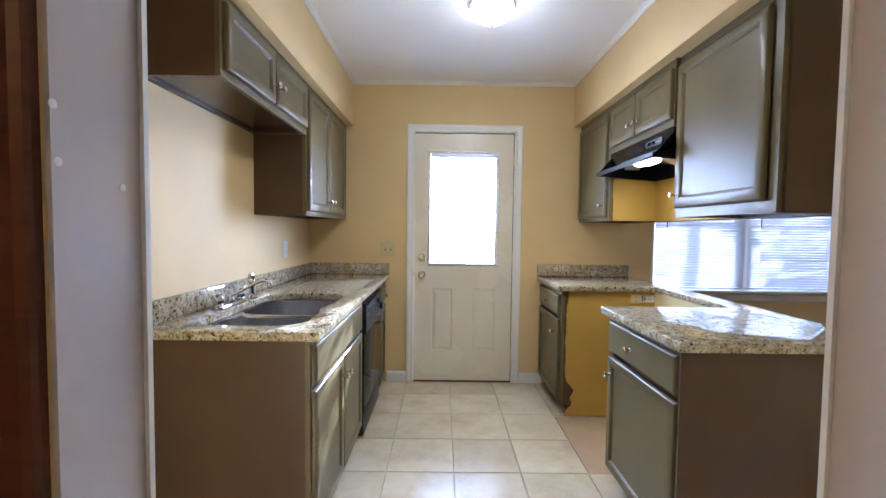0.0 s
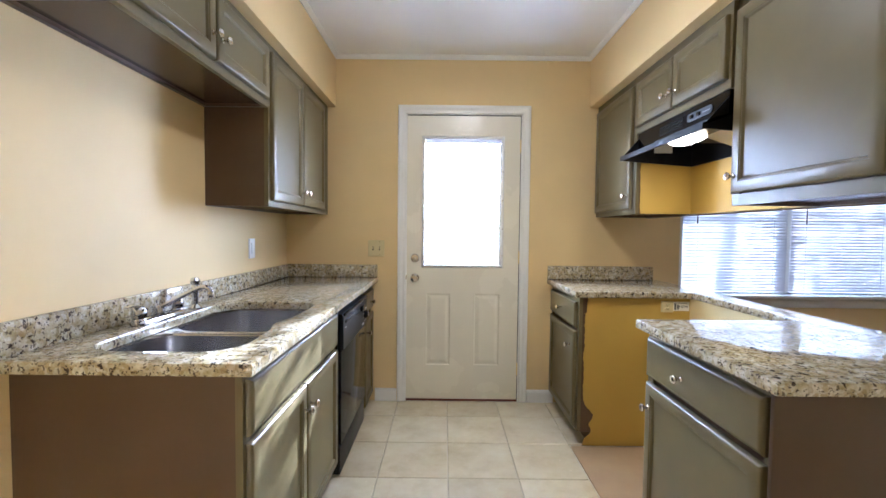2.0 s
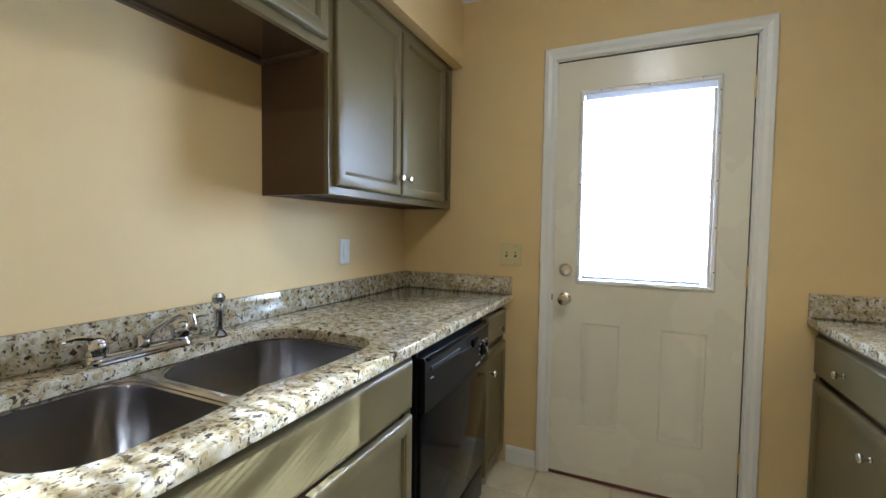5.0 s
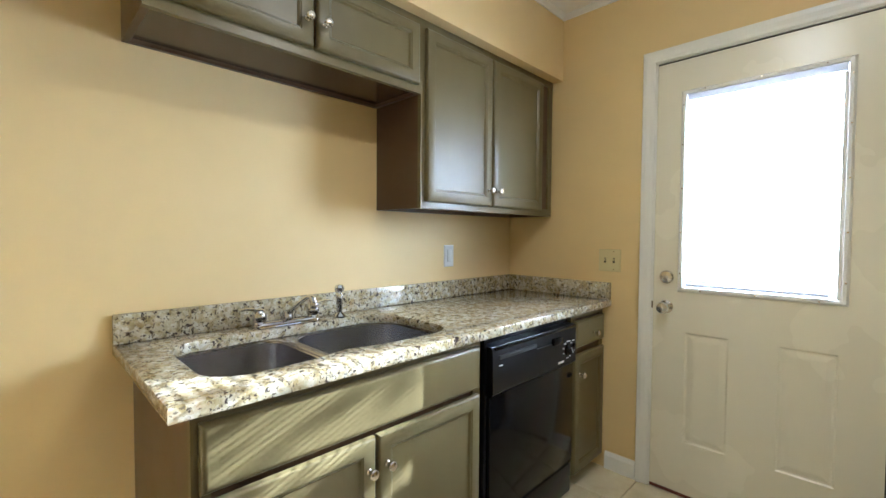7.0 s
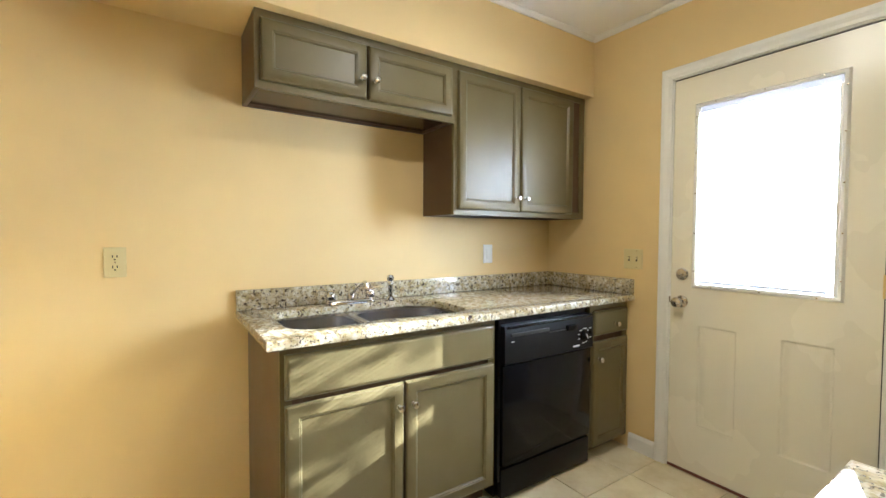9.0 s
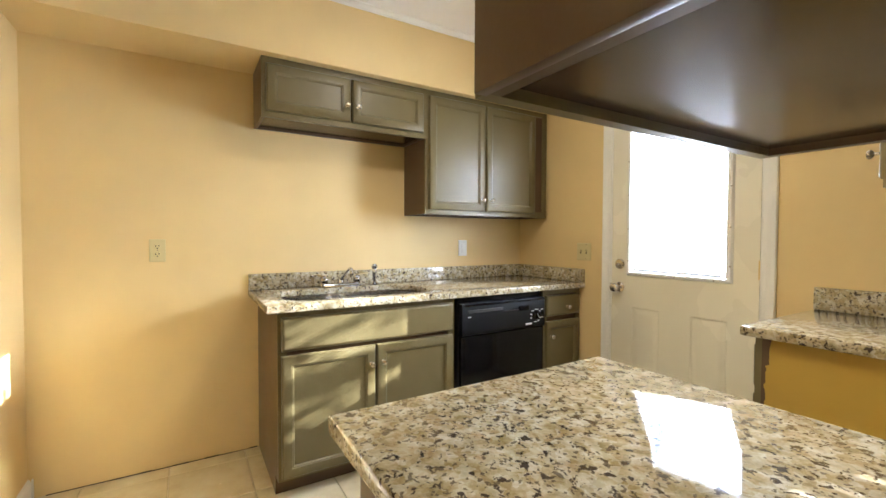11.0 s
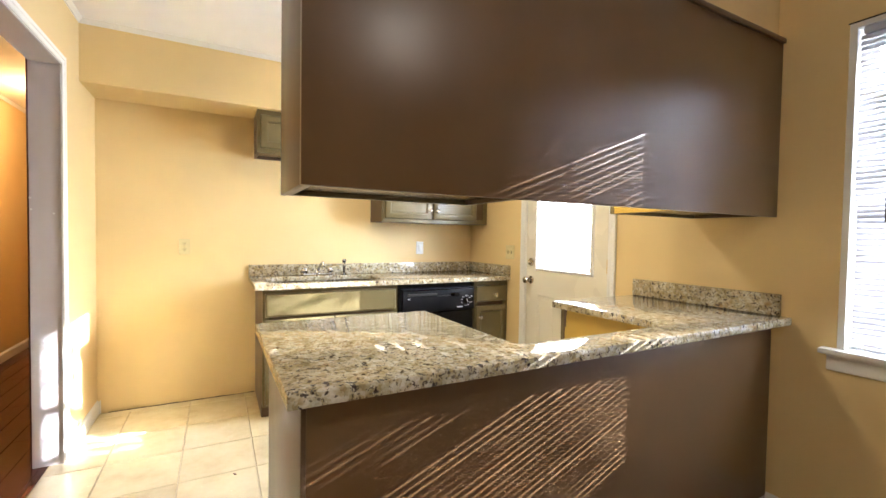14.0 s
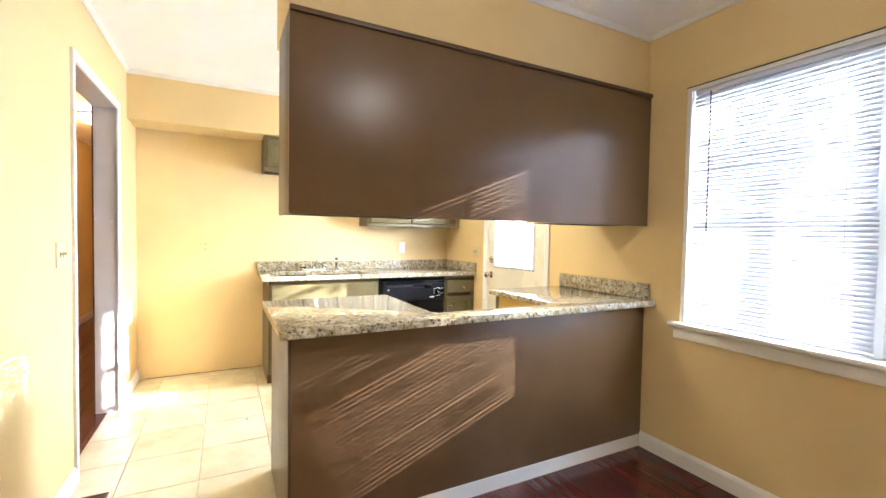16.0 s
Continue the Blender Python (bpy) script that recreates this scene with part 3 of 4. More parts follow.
def round_rect(x0, x1, y0, y1, r, n=8):
    pts = []
    for cx, cy, a0 in ((x1 - r, y1 - r, 0), (x0 + r, y1 - r, 90), (x0 + r, y0 + r, 180), (x1 - r, y0 + r, 270)):
        for i in range(n + 1):
            a = radians(a0 + 90 * i / n)
            pts.append((cx + r * math.cos(a), cy + r * math.sin(a)))
    return pts


def sink_hole():
    """Outline of the double bowl: the far bowl stands slightly back, with an S-curved front rim."""
    pts = []
    xb, xf, y0, y1 = -0.925, -0.503, 1.652, 2.448

    def arc(cx, cy, r, a0, a1, n=7):
        return [(cx + r * math.cos(radians(a0 + (a1 - a0) * i / n)), cy + r * math.sin(radians(a0 + (a1 - a0) * i / n))) for i in range(n + 1)]

    pts += arc(xf - .10, y0 + .10, .10, -90, 0)
    pts += [(xf - .002, 1.86), (xf - .010, 1.93), (xf - .026, 1.985), (xf - .030, 2.02), (xf - .022, 2.06), (xf - .008, 2.12), (xf - .002, 2.19)]
    pts += arc(xf - .11, y1 - .11, .11, 0, 90)
    pts += arc(xb + .15, y1 - .15, .15, 90, 180)
    pts += arc(xb + .10, y0 + .10, .10, 180, 270)
    return pts


top1 = thing("sink_worktop", "polished cream and black speckled granite worktop with sink cut-out", "worktop", pose(X0, 1.55, TOP - SLAB))


def at_thing(bm, t):
    bmesh.ops.transform(bm, matrix=t.matrix_basis.inverted(), verts=bm.verts)
    return bm


HOLE = sink_hole()
part("top", at_thing(slab([(X0 + .001, 1.550), (-0.402, 1.550), (-0.402, Y1 - .001), (X0 + .001, Y1 - .001)], TOP - SLAB, TOP, [HOLE]), top1), GRANITE, top1)
part("backsplash", at_thing(boxes(((X0, 1.550, TOP), (X0 + .021, Y1 - .022, TOP + .088)), bevel=.003), top1), GRANITE, top1, "granite backsplash")
part("backsplash", at_thing(boxes(((X0, Y1 - .0215, TOP), (-0.405, Y1, TOP + .088)), bevel=.003), top1), GRANITE, top1, "granite backsplash on the back wall")
top2 = thing("peninsula_worktop", "polished tan and brown speckled granite worktop running round the range space", "worktop", pose(1.2, 1.48, TOP - SLAB))
part("top", at_thing(slab([(0.812, 1.464), (1.580, 1.468), (1.575, Y1 - .001), (0.796, Y1 - .001), (0.800, 2.878), (1.425, 2.885), (1.447, 2.865), (1.447, 2.172), (1.425, 2.150), (0.804, 2.146)], TOP - SLAB, TOP), top2), GRANITE, top2)
part("backsplash", at_thing(boxes(((0.798, Y1 - .022, TOP), (1.535, Y1, TOP + .094)), bevel=.003), top2), GRANITE, top2, "granite backsplash on the back wall")


# ---------------------------------------------------------------- sink and faucet
sink = thing("kitchen_sink", "brushed stainless steel double bowl undermount sink", "sink", pose(-0.73, 2.08, TOP - SLAB))


def bowl(x0, x1, y0, y1, depth, r=0.085):
    z = -0.002
    rings = []
    for inset, dz in ((0.0, -.002), (0.004, -.006), (0.008, -depth * .5), (0.014, -depth + .035), (0.026, -depth + .010), (0.055, -depth + .001), (0.12, -depth - .001)):
        rr = max(r - inset, .02)
        rings.append([(x + .73, y - 2.08, z + dz) for x, y in round_rect(x0 + inset, x1 - inset, y0 + inset, y1 - inset, rr)])
    return loft(rings, cap_start=False)


part("rim", at_thing(slab([(-.970, 1.620), (-.468, 1.620), (-.468, 2.480), (-.970, 2.480)], TOP - SLAB - .004, TOP - SLAB - .0008, [round_rect(-0.935, -0.493, 1.642, 1.990, .085)[::-1], round_rect(-0.935, -0.493, 2.022, 2.458, .12)[::-1]], bevel=.001), sink), STEEL, sink, "brushed steel rim and divider")
part("bowl", bowl(-0.935, -0.493, 1.642, 1.990, 0.20), STEEL, sink, "brushed steel bowl")
part("bowl", bowl(-0.935, -0.493, 2.022, 2.458, 0.20, .12), STEEL, sink, "brushed steel bowl")
for cy in (1.833, 2.254):
    part("drain", lathe([(0.045, -.199), (0.045, -.197), (0.038, -.196), (0.03, -.199), (0.0, -.199)], (0, cy - 2.08, 0.002), "z", 24), CHROME, sink, "round chrome drain")

faucet = thing("faucet", "chrome two-handle kitchen faucet on the granite behind the sink", "faucet", pose(-0.963, 2.045, TOP))
part("deck_plate", loft([[(x, y, z) for x, y in round_rect(-.026 + i, .026 - i, -.125 + i, .125 - i, .024 - i * .5)] for i, z in ((0, 0), (0, .010), (.005, .018), (.010, .021))]), CHROME, faucet)
for sy in (-0.10, 0.10):
    part("valve", lathe([(0.021, .012), (0.022, .018), (0.019, .024), (0.0225, .027), (0.024, .036), (0.0235, .050), (0.020, .061), (0.013, .068), (0.0, .071)], (0, sy, 0), "z", 24), CHROME, faucet)
    part("handle", loft([[(a + x, sy + math.copysign(b, sy), c + z) for x, z in ((-w, -h), (w, -h), (w, h * .4), (0, h), (-w, h * .4))]
                         for a, b, c, w, h in ((.002, .004, .062, .011, .005), (.005, .022, .070, .009, .005), (.008, .045, .074, .008, .004), (.010, .066, .073, .010, .0035), (.010, .072, .072, .007, .002))]),
         CHROME, faucet, "chrome lever handle")
part("spout_base", lathe([(0.019, .018), (0.019, .040), (0.016, .050), (0.0, .052)], (0, 0, 0), "z", 20), CHROME, faucet)
part("spout", tube([(0, 0, .036), (.012, .0005, .046), (.045, .0015, .064), (.085, .003, .086), (.125, .004, .107), (.150, .005, .117), (.168, .005, .118), (.180, .005, .112), (.184, .005, .100)],
                   [.011, .0095, .008, .0072, .0070, .0078, .0092, .0100, .0098], 14), CHROME, faucet, "chrome spout")
part("aerator", lathe([(0.0095, .102), (0.0105, .098), (0.0105, .084), (0.009, .081), (0, .081)], (.184, .005, 0), "z", 18), NICKEL, faucet)
sprayer = thing("side_sprayer", "chrome side sprayer standing beside the faucet", "sprayer", pose(-0.955, 2.255, TOP))
part("base", lathe([(0.026, 0), (0.026, .006), (0.020, .014), (0.014, .020), (0.0, .021)], (0, 0, 0), "z", 20), CHROME, sprayer)
part("wand", lathe([(0.011, .015), (0.012, .040), (0.014, .075), (0.016, .090), (0.013, .098), (0.018, .106), (0.019, .118), (0.013, .128), (0.0, .131)], (0, 0, 0), "z", 20), CHROME, sprayer)


# ---------------------------------------------------------------- dishwasher
dw = thing("dishwasher", "glossy black built-in dishwasher under the granite worktop", "dishwasher", west(2.535, -0.450))
W = 0.64
part("body", boxes(((0, .02, .02), (W, .58, TOP - SLAB - .004))), BLACK_SATIN, dw, soft=False)
part("door", boxes(((.018, -.022, .168), (W - .006, .02, .630)), bevel=.004), BLACK, dw, "glossy black door")
part("side_trim", boxes(((0, -.008, .10), (.014, .02, TOP - SLAB - .005))), BLACK_SATIN, dw, soft=False)
panel = part("control_panel", loft([[(x, y, z) for y, z in ((.02, .634), (-.028, .634), (-.034, .640), (-.032, .800), (-.026, .812), (.02, .812))] for x in (.018, W - .006)]), BLACK_SATIN, dw, "black control panel")
part("top_edge", boxes(((.030, -.040, .800), (W - .012, -.026, .811)), bevel=.003), BLACK, dw, "black finger bar")
part("latch_bar", boxes(((.055, -.038, .762), (.30, -.031, .778)), ((.30, -.038, .752), (.42, -.031, .756)), bevel=.002), SLOT, dw, "dark finger slot")
part("latch", boxes(((.42, -.050, .748), (.49, -.032, .776)), bevel=.004), BLACK, dw)
dial = part("dial", lathe([(0.026, -.031), (0.026, -.040), (0.021, -.044), (0.018, -.054), (0.0, -.056)], (.560, 0, .706), "y", 28), BLACK, dw, "black timer dial")
ptr = part("pointer", loft([[(.560 + a, y, .706 + b) for a, b in ((-.010, .013), (-.007, .015), (.008, -.010), (.005, -.012))] for y in (-.0578, -.0555)]), WHITE_PLASTIC, dial, "white pointer", soft=False)
for a, w in ((95, .007), (70, .009), (40, .005), (130, .008), (165, .006), (200, .005), (265, .009), (300, .007), (335, .006)):
    cx, cz = .560 + .040 * math.cos(radians(a)), .706 + .038 * math.sin(radians(a))
    part("printed_mark", boxes(((cx - w, -.0352, cz - .0018), (cx + w, -.0332, cz + .0018))), WHITE_PLASTIC, panel, "small pale printed mark", soft=False)
part("badge", boxes(((.478, -.0352, .655), (.526, -.0332, .664))), WHITE_PLASTIC, panel, "small pale badge", soft=False)
for mx, mz in ((.60, .738), (.60, .690), (.055, .738)):
    part("printed_mark", boxes(((mx, -.0352, mz), (mx + .019, -.0332, mz + .0035))), WHITE_PLASTIC, panel, "small pale printed mark", soft=False)
part("button", lathe([(0.010, -.031), (0.010, -.038), (0.007, -.041), (0, -.0415)], (.612, 0, .716), "y", 16), BLACK, dw, "push button")
part("kick_plate", boxes(((.018, -.016, .020), (W - .006, .02, .152)), bevel=.003), BLACK_SATIN, dw, "black kick plate")


# ---------------------------------------------------------------- range hood
hood = thing("range_hood", "black under-cabinet range hood with its lamp lit", "range hood", east(2.900, 1.035))
HW = 0.75
part("shell", boxes(((0, .0, 1.614), (HW, .008, 1.638)), ((0, .392, 1.588), (HW, .40, 1.764)), ((.006, .105, 1.752), (HW - .006, .392, 1.7635))), BLACK_SATIN, hood, soft=False)
part("canopy", loft([[(x, y, z) for y, z in ((.0, 1.634), (.050, 1.660), (.085, 1.668), (.097, 1.674), (.100, 1.764), (.12, 1.764), (.12, 1.675), (.05, 1.645), (.006, 1.630))] for x in (0.0, HW)]), BLACK, hood, "glossy black canopy")
for cx in (0, HW - .006):
    part("side_cheek", loft([[(x, y, z) for y, z in ((.009, 1.616), (.3915, 1.588), (.3915, 1.763), (.121, 1.763), (.009, 1.634))] for x in (cx, cx + .006)]), BLACK_SATIN, hood, soft=False)
vent = bmesh.new()
for row in range(4):
    for c in range(2):
        box(vent, (.235 + c * .105, .0965, 1.700 + row * .012), (.335 + c * .105, .0995, 1.705 + row * .012))
part("vent_slots", vent, BLACK_SATIN, hood, "row of narrow vent slots", soft=False)
ctl = part("switch_plate", loft([[(x, y, z) for x, z in round_rect(.475, .650, 1.705, 1.739, .016, 5)] for y in (.099, .0945)]), DARK_PLATE, hood, "grey rounded switch plate")
for kx in (.515, .565):
    part("rocker_switch", boxes(((kx - .012, .088, 1.714), (kx + .012, .096, 1.730)), bevel=.003), BLACK, ctl, "black rocker switch")
part("print", boxes(((.590, .0925, 1.719), (.640, .0944, 1.7225))), GREY_PRINT, ctl, "pale print", soft=False)
part("filter", loft([[(x, y, z) for y, z in ((.150, 1.668), (.388, 1.592), (.390, 1.598), (.152, 1.674))] for x in (.440, .738)]), FILTER, hood, "silvery mesh grease filter", soft=False)
part("underside", boxes(((.300, .040, 1.655), (HW - .006, .392, 1.661))), BLACK_SATIN, hood, soft=False)
part("lamp_lens", loft([[(x, y, z) for x, y in round_rect(.320 + i, .500 - i, .085 + i, .185 - i, .03)] for i, z in ((0, 1.6545), (0, 1.643), (.012, 1.633), (.030, 1.629))]), HOOD_GLASS, hood, "glowing lamp lens")
part("sticker", boxes(((.0062, .185, 1.660), (.0075, .285, 1.736))), PAPER, hood, "small pale label", soft=False)

# ---------------------------------------------------------------- back door
door = thing("door_1", "closed cream painted back door with a large glazed light above two panels", "door", pose(BX0 + .007, Y1 + .004, 0.016))
tagged(door, kind="structure")
DW, DH = 0.792, 2.007
# Dark strips stand for the shade in the gap beside and above the leaf.
part("gap_shade_strip", boxes(((DW - .001, .004, 0), (DW + .006, .040, DH + .006))), SLOT, door, "dark strip drawn as the shade in the door gap", soft=False)
part("gap_shade_strip", boxes(((0, .004, DH - .001), (DW - .001, .040, DH + .006))), SLOT, door, "dark strip drawn as the shade in the door gap", soft=False)
gx0, gx1, gz0, gz1 = 0.126, 0.660, 0.966, 1.845


def door_leaf():
    bm = bmesh.new()
    p = [(0.140, 0.310, 0.245, 0.757), (0.482, 0.660, 0.245, 0.757)]
    xs = [0, p[0][0], p[0][1], p[1][0], p[1][1], DW]
    box(bm, (0, 0, 0), (DW, .044, p[0][2]))
    for a, b in ((0, p[0][0]), (p[0][1], p[1][0]), (p[1][1], DW)):
        box(bm, (a, 0, p[0][2]), (b, .044, p[0][3]))
    box(bm, (0, 0, p[0][3]), (DW, .044, gz0 - .018))
    box(bm, (0, 0, gz0 - .018), (gx0 - .018, .044, gz1 + .018))
    box(bm, (gx1 + .018, 0, gz0 - .018), (DW, .044, gz1 + .018))
    box(bm, (0, 0, gz1 + .018), (DW, .044, DH))
    bmesh.ops.remove_doubles(bm, verts=bm.verts, dist=1e-5)
    for x0, x1, z0, z1 in p:
        framed(x0, x1, z0, z1, [(0, .03), (0, 0), (.006, .005), (.014, .005), (.032, .001), (.040, .0004)], bm)
    return bm


part("leaf", door_leaf(), DOOR_PAINT, door, "cream painted leaf with two raised panels", soft=False)


def ring_frame(x0, x1, z0, z1, steps):
    rings = [[(x0 - i, y, z0 - i), (x1 + i, y, z0 - i), (x1 + i, y, z1 + i), (x0 - i, y, z1 + i)] for i, y in steps]
    return loft(rings, cap_start=False, cap_end=False)


part("light_frame", ring_frame(gx0, gx1, gz0, gz1, [(0, .03), (0, -.004), (.004, -.010), (.014, -.012), (.020, -.006), (.022, 0.0), (.020, .004)]), TRIM, door, "white plastic frame round the glass")
part("side_channel", boxes(((gx1 - .012, -.003, gz0), (gx1, .016, gz1 - .031)), bevel=.002), TRIM, door, "white plastic side channel")
part("glass", boxes(((gx0, .020, gz0), (gx1, .026, gz1))), GLASS, door, "clear glass", soft=False).visible_shadow = False
part("knob", lathe([(0.031, 0.0), (0.031, -.006), (0.026, -.010), (0.012, -.014), (0.011, -.034), (0.022, -.042), (0.027, -.054), (0.024, -.066), (0.012, -.070), (0, -.0705)], (.058, 0, .868), "y", 24), NICKEL, door, "round satin nickel knob")
bolt = part("deadbolt", lathe([(0.031, 0.0), (0.031, -.008), (0.026, -.014), (0.012, -.016), (0, -.016)], (.058, 0, 1.009), "y", 24), NICKEL, door, "round satin nickel deadbolt")
part("thumb_turn", boxes(((.050, -.030, 1.005), (.066, -.014, 1.013)), bevel=.002), NICKEL, bolt)
for hz in (0.22, 1.02, 1.80):
    part("hinge", boxes(((DW - .003, -.006, hz - .045), (DW + .005, .004, hz + .045)), bevel=.001), BRASS, door, "worn brass hinge")
for sx, sz in [(gx0 - .010, z) for z in (1.03, 1.22, 1.42, 1.62, 1.80)] + [(gx1 + .012, z) for z in (1.03, 1.22, 1.42, 1.62, 1.80)] + [(x, gz1 + .012) for x in (.20, .40, .60)] + [(x, gz0 - .012) for x in (.20, .40, .60)]:
    part("screw", lathe([(0.0035, -.011), (0.0035, -.0135), (0, -.014)], (sx, 0, sz), "y", 8), NICKEL, door)

# the small blind on the door, let down in front of the glass
dblind = thing("door_blind", "white mini blind with open slats, fixed over the door glass", "blind", pose(BX0 + .007, Y1 + .002, 0.018))
part("head_rail", boxes(((gx0 + .004, -.004, gz1 - .030), (gx1 - .002, .014, gz1 - .002)), bevel=.002), SLAT, dblind)
part("bottom_rail", boxes(((gx0 + .010, .000, gz0 + .004), (gx1 - .035, .014, gz0 + .016)), bevel=.002), SLAT, dblind)


# ---------------------------------------------------------------- dining window
win = thing("window_1", "wide white double window with two mini blinds, over a white stool and apron", "window", pose(WX0, Y1, WZ0))
tagged(win, kind="structure")
WW, WH = WX1 - WX0, WZ1 - WZ0
part("window_frame", boxes(((0, .004, 0), (.022, .135, WH)), ((WW - .022, .004, 0), (WW, .135, WH)), ((.022, .004, WH - .020), (WW - .022, .135, WH)), ((.022, .05, 0), (WW - .022, .135, .03)),
                           ((WW / 2 - .030, .045, .03), (WW / 2 + .030, .135, WH - .02))), TRIM, win, soft=False)
part("window_stool", boxes(((-.045, -.045, -.006), (WW + .045, .050, .016)), bevel=.005), TRIM, win, "white painted window stool")
part("window_apron", loft([[(x, -y, z) for y, z in ((0, -.072), (.010, -.072), (.014, -.060), (.012, -.020), (.020, -.008), (.020, -.006), (0, -.006))] for x in (-.025, WW + .025)]), TRIM, win, "white moulded apron")
for k in (0, 1):
    a = .022 if k == 0 else WW / 2 + .030
    b = WW / 2 - .030 if k == 0 else WW - .022
    for zz, z2, yy, nm, high in ((.03, .60, .085, "lower_sash", .035), (.57, WH - .02, .110, "upper_sash", .055)):
        s = part(nm, boxes(((a, yy, zz), (a + .035, yy + .022, z2)), ((b - .035, yy, zz), (b, yy + .022, z2)), ((a + .035, yy, zz), (b - .035, yy + .022, zz + .035)), ((a + .035, yy, z2 - high), (b - .035, yy + .022, z2))), TRIM, win, soft=False)
        part("pane", boxes(((a + .03, yy + .009, zz + .03), (b - .03, yy + .013, z2 - high + .005))), GLASS, s, "clear pane", soft=False).visible_shadow = False


def slat_mesh(width, depth=0.025, tilt=0.0):
    bm = bmesh.new()
    rings = []
    for x in (0, width):
        top, bot = [], []
        for i in range(5):
            u = -depth / 2 + depth * i / 4
            h = 0.0022 * (1 - (2 * u / depth) ** 2)
            c, s = math.cos(tilt), math.sin(tilt)
            top.append((x, u * c - h * s, u * s + h * c))
            bot.append((x, u * c - (h - .0006) * s, u * s + (h - .0006) * c))
        rings.append(top + bot[::-1])
    loft(rings, bm=bm)
    bmesh.ops.recalc_face_normals(bm, faces=bm.faces)
    me = bpy.data.meshes.new("slat")
    bm.to_mesh(me)
    bm.free()
    me.materials.append(SLAT)
    me.polygons.foreach_set("use_smooth", [False] * len(me.polygons))
    return me


structure("trim_gap_line", boxes(((WX0 - .004, Y1 - .0012, WZ1 - .001), (WX1 + .004, Y1 + .004, WZ1 + .0035))), SLOT, "dark gap line above the dining window")
SLAT_TILT = radians(61)
sag = random.Random(12)
mesh_w = slat_mesh(WW / 2 - .050, tilt=SLAT_TILT)
for k in (0, 1):
    x0 = WX0 + .036 + k * (WW / 2 - .022)
    bl = thing("window_blind", "white mini blind let down in the dining window, slats half open", "blind", pose(x0, Y1 + .030, WZ0), group="window blinds")
    wdt = WW / 2 - .050
    part("head_rail", boxes(((0, -.014, WH - .046), (wdt, .014, WH - .021)), bevel=.002), SLAT, bl)
    part("bottom_rail", boxes(((0, -.012, .022), (wdt, .012, .032)), bevel=.003), SLAT, bl)
    zz = .048
    while zz < WH - .05:
        slat = piece("slat", mesh_w, ((-.009 if k == 0 and zz > .60 else 0) + sag.uniform(-.0015, .0015), 0, zz + sag.uniform(-.0010, .0010)), bl)
        slat.rotation_euler.x = radians(sag.gauss(0, 2.6))
        zz += .0215
    for cx in (.10, wdt - .10):
        part("ladder_cord", boxes(((cx - .0008, -.0135, .03), (cx + .0008, -.0125, WH - .03))), SLAT, bl, soft=False)
    part("wand", tube([(.085, -.022, WH - .045), (.087, -.024, WH - .30), (.088, -.026, .515)], .0035, 8), WAND, bl, "tilt wand coloured dark as a backlit silhouette")

mesh_d = slat_mesh(gx1 - gx0 - .044, depth=.016, tilt=radians(17))
zz = gz0 + .028
while zz < gz1 - .035:
    piece("slat", mesh_d, (gx0 + .012, .006, zz), dblind)
    zz += .0155


# ---------------------------------------------------------------- outlets and switches
def plate(name, label, m, mat, gangs, kind):
    p = thing(name, label, "switch" if kind != "outlet" else "outlet", m)
    w = .035 if gangs == 1 else .057
    part("plate", framed(-w, w, -.057, .057, [(0, 0), (0, -.003), (.003, -.006), (.008, -.0065)]), mat, p)
    for g in range(gangs):
        cx = 0 if gangs == 1 else (-.023 + .046 * g)
        if kind == "outlet":
            for cz in (-.020, .020):
                s = part("socket", lathe([(0.016, -.006), (0.016, -.0085), (0.0145, -.009), (0, -.009)], (cx, 0, cz), "y", 18), mat, p)
                part("slots", boxes(((cx - .0085, -.0096, cz - .002), (cx - .0052, -.0088, cz + .008)), ((cx + .0052, -.0096, cz - .002), (cx + .0085, -.0088, cz + .008)),
                                    ((cx - .003, -.0096, cz - .011), (cx + .003, -.0088, cz - .006))), SLOT, s, "dark slots", soft=False)
        elif kind == "rocker":
            part("rocker", framed(cx - .016, cx + .016, -.033, .033, [(0, -.006), (0, -.009), (.003, -.011)]), mat, p)
        else:
            part("slot", boxes(((cx - .005, -.0075, -.013), (cx + .005, -.006, .013))), SLOT, p, "dark slot", soft=False)
            part("toggle", boxes(((cx - .0035, -.020, -.002), (cx + .0035, -.006, .010)), bevel=.001), mat, p, "toggle lever")
    for cz in ((0,) if kind == "outlet" else (-.046, .046)) if kind != "rocker" else ():
        part("screw", lathe([(0.003, -.006), (0.003, -.0075), (0, -.008)], (0 if gangs == 1 else .023, 0, cz), "y", 8), NICKEL, p)
    return p


plate("wall_outlet", "almond duplex outlet on the tan wall beside the sink", pose(X0, 1.136, 1.112, 0, 0, 90), ALMOND, 1, "outlet")
plate("wall_switch", "white rocker switch on the tan wall above the worktop", pose(X0, 2.974, 1.106, 0, 0, 90), WHITE_PLASTIC, 1, "rocker")
plate("wall_switch", "almond double toggle switch on the back wall beside the door", pose(-0.415, Y1, 1.091), ALMOND, 2, "toggle")
plate("wall_switch", "almond double toggle switch beside the hall doorway", pose(0.745, Y0, 1.13, 0, 0, 180), ALMOND, 2, "toggle")
gap = plate("range_outlet", "ivory outlet on the mustard side in the empty range space", pose(1.325, 2.9062, 0.805), ALMOND, 1, "outlet")
gap.scale = (1, 1, 0.55)
tagof = thing("paper_label", "small printed paper label beside the range outlet", "label", pose(1.405, 2.9062, 0.808))
sheet = part("sheet", boxes(((-.045, -.0015, -.026), (.045, 0, .026))), PAPER, tagof, soft=False)
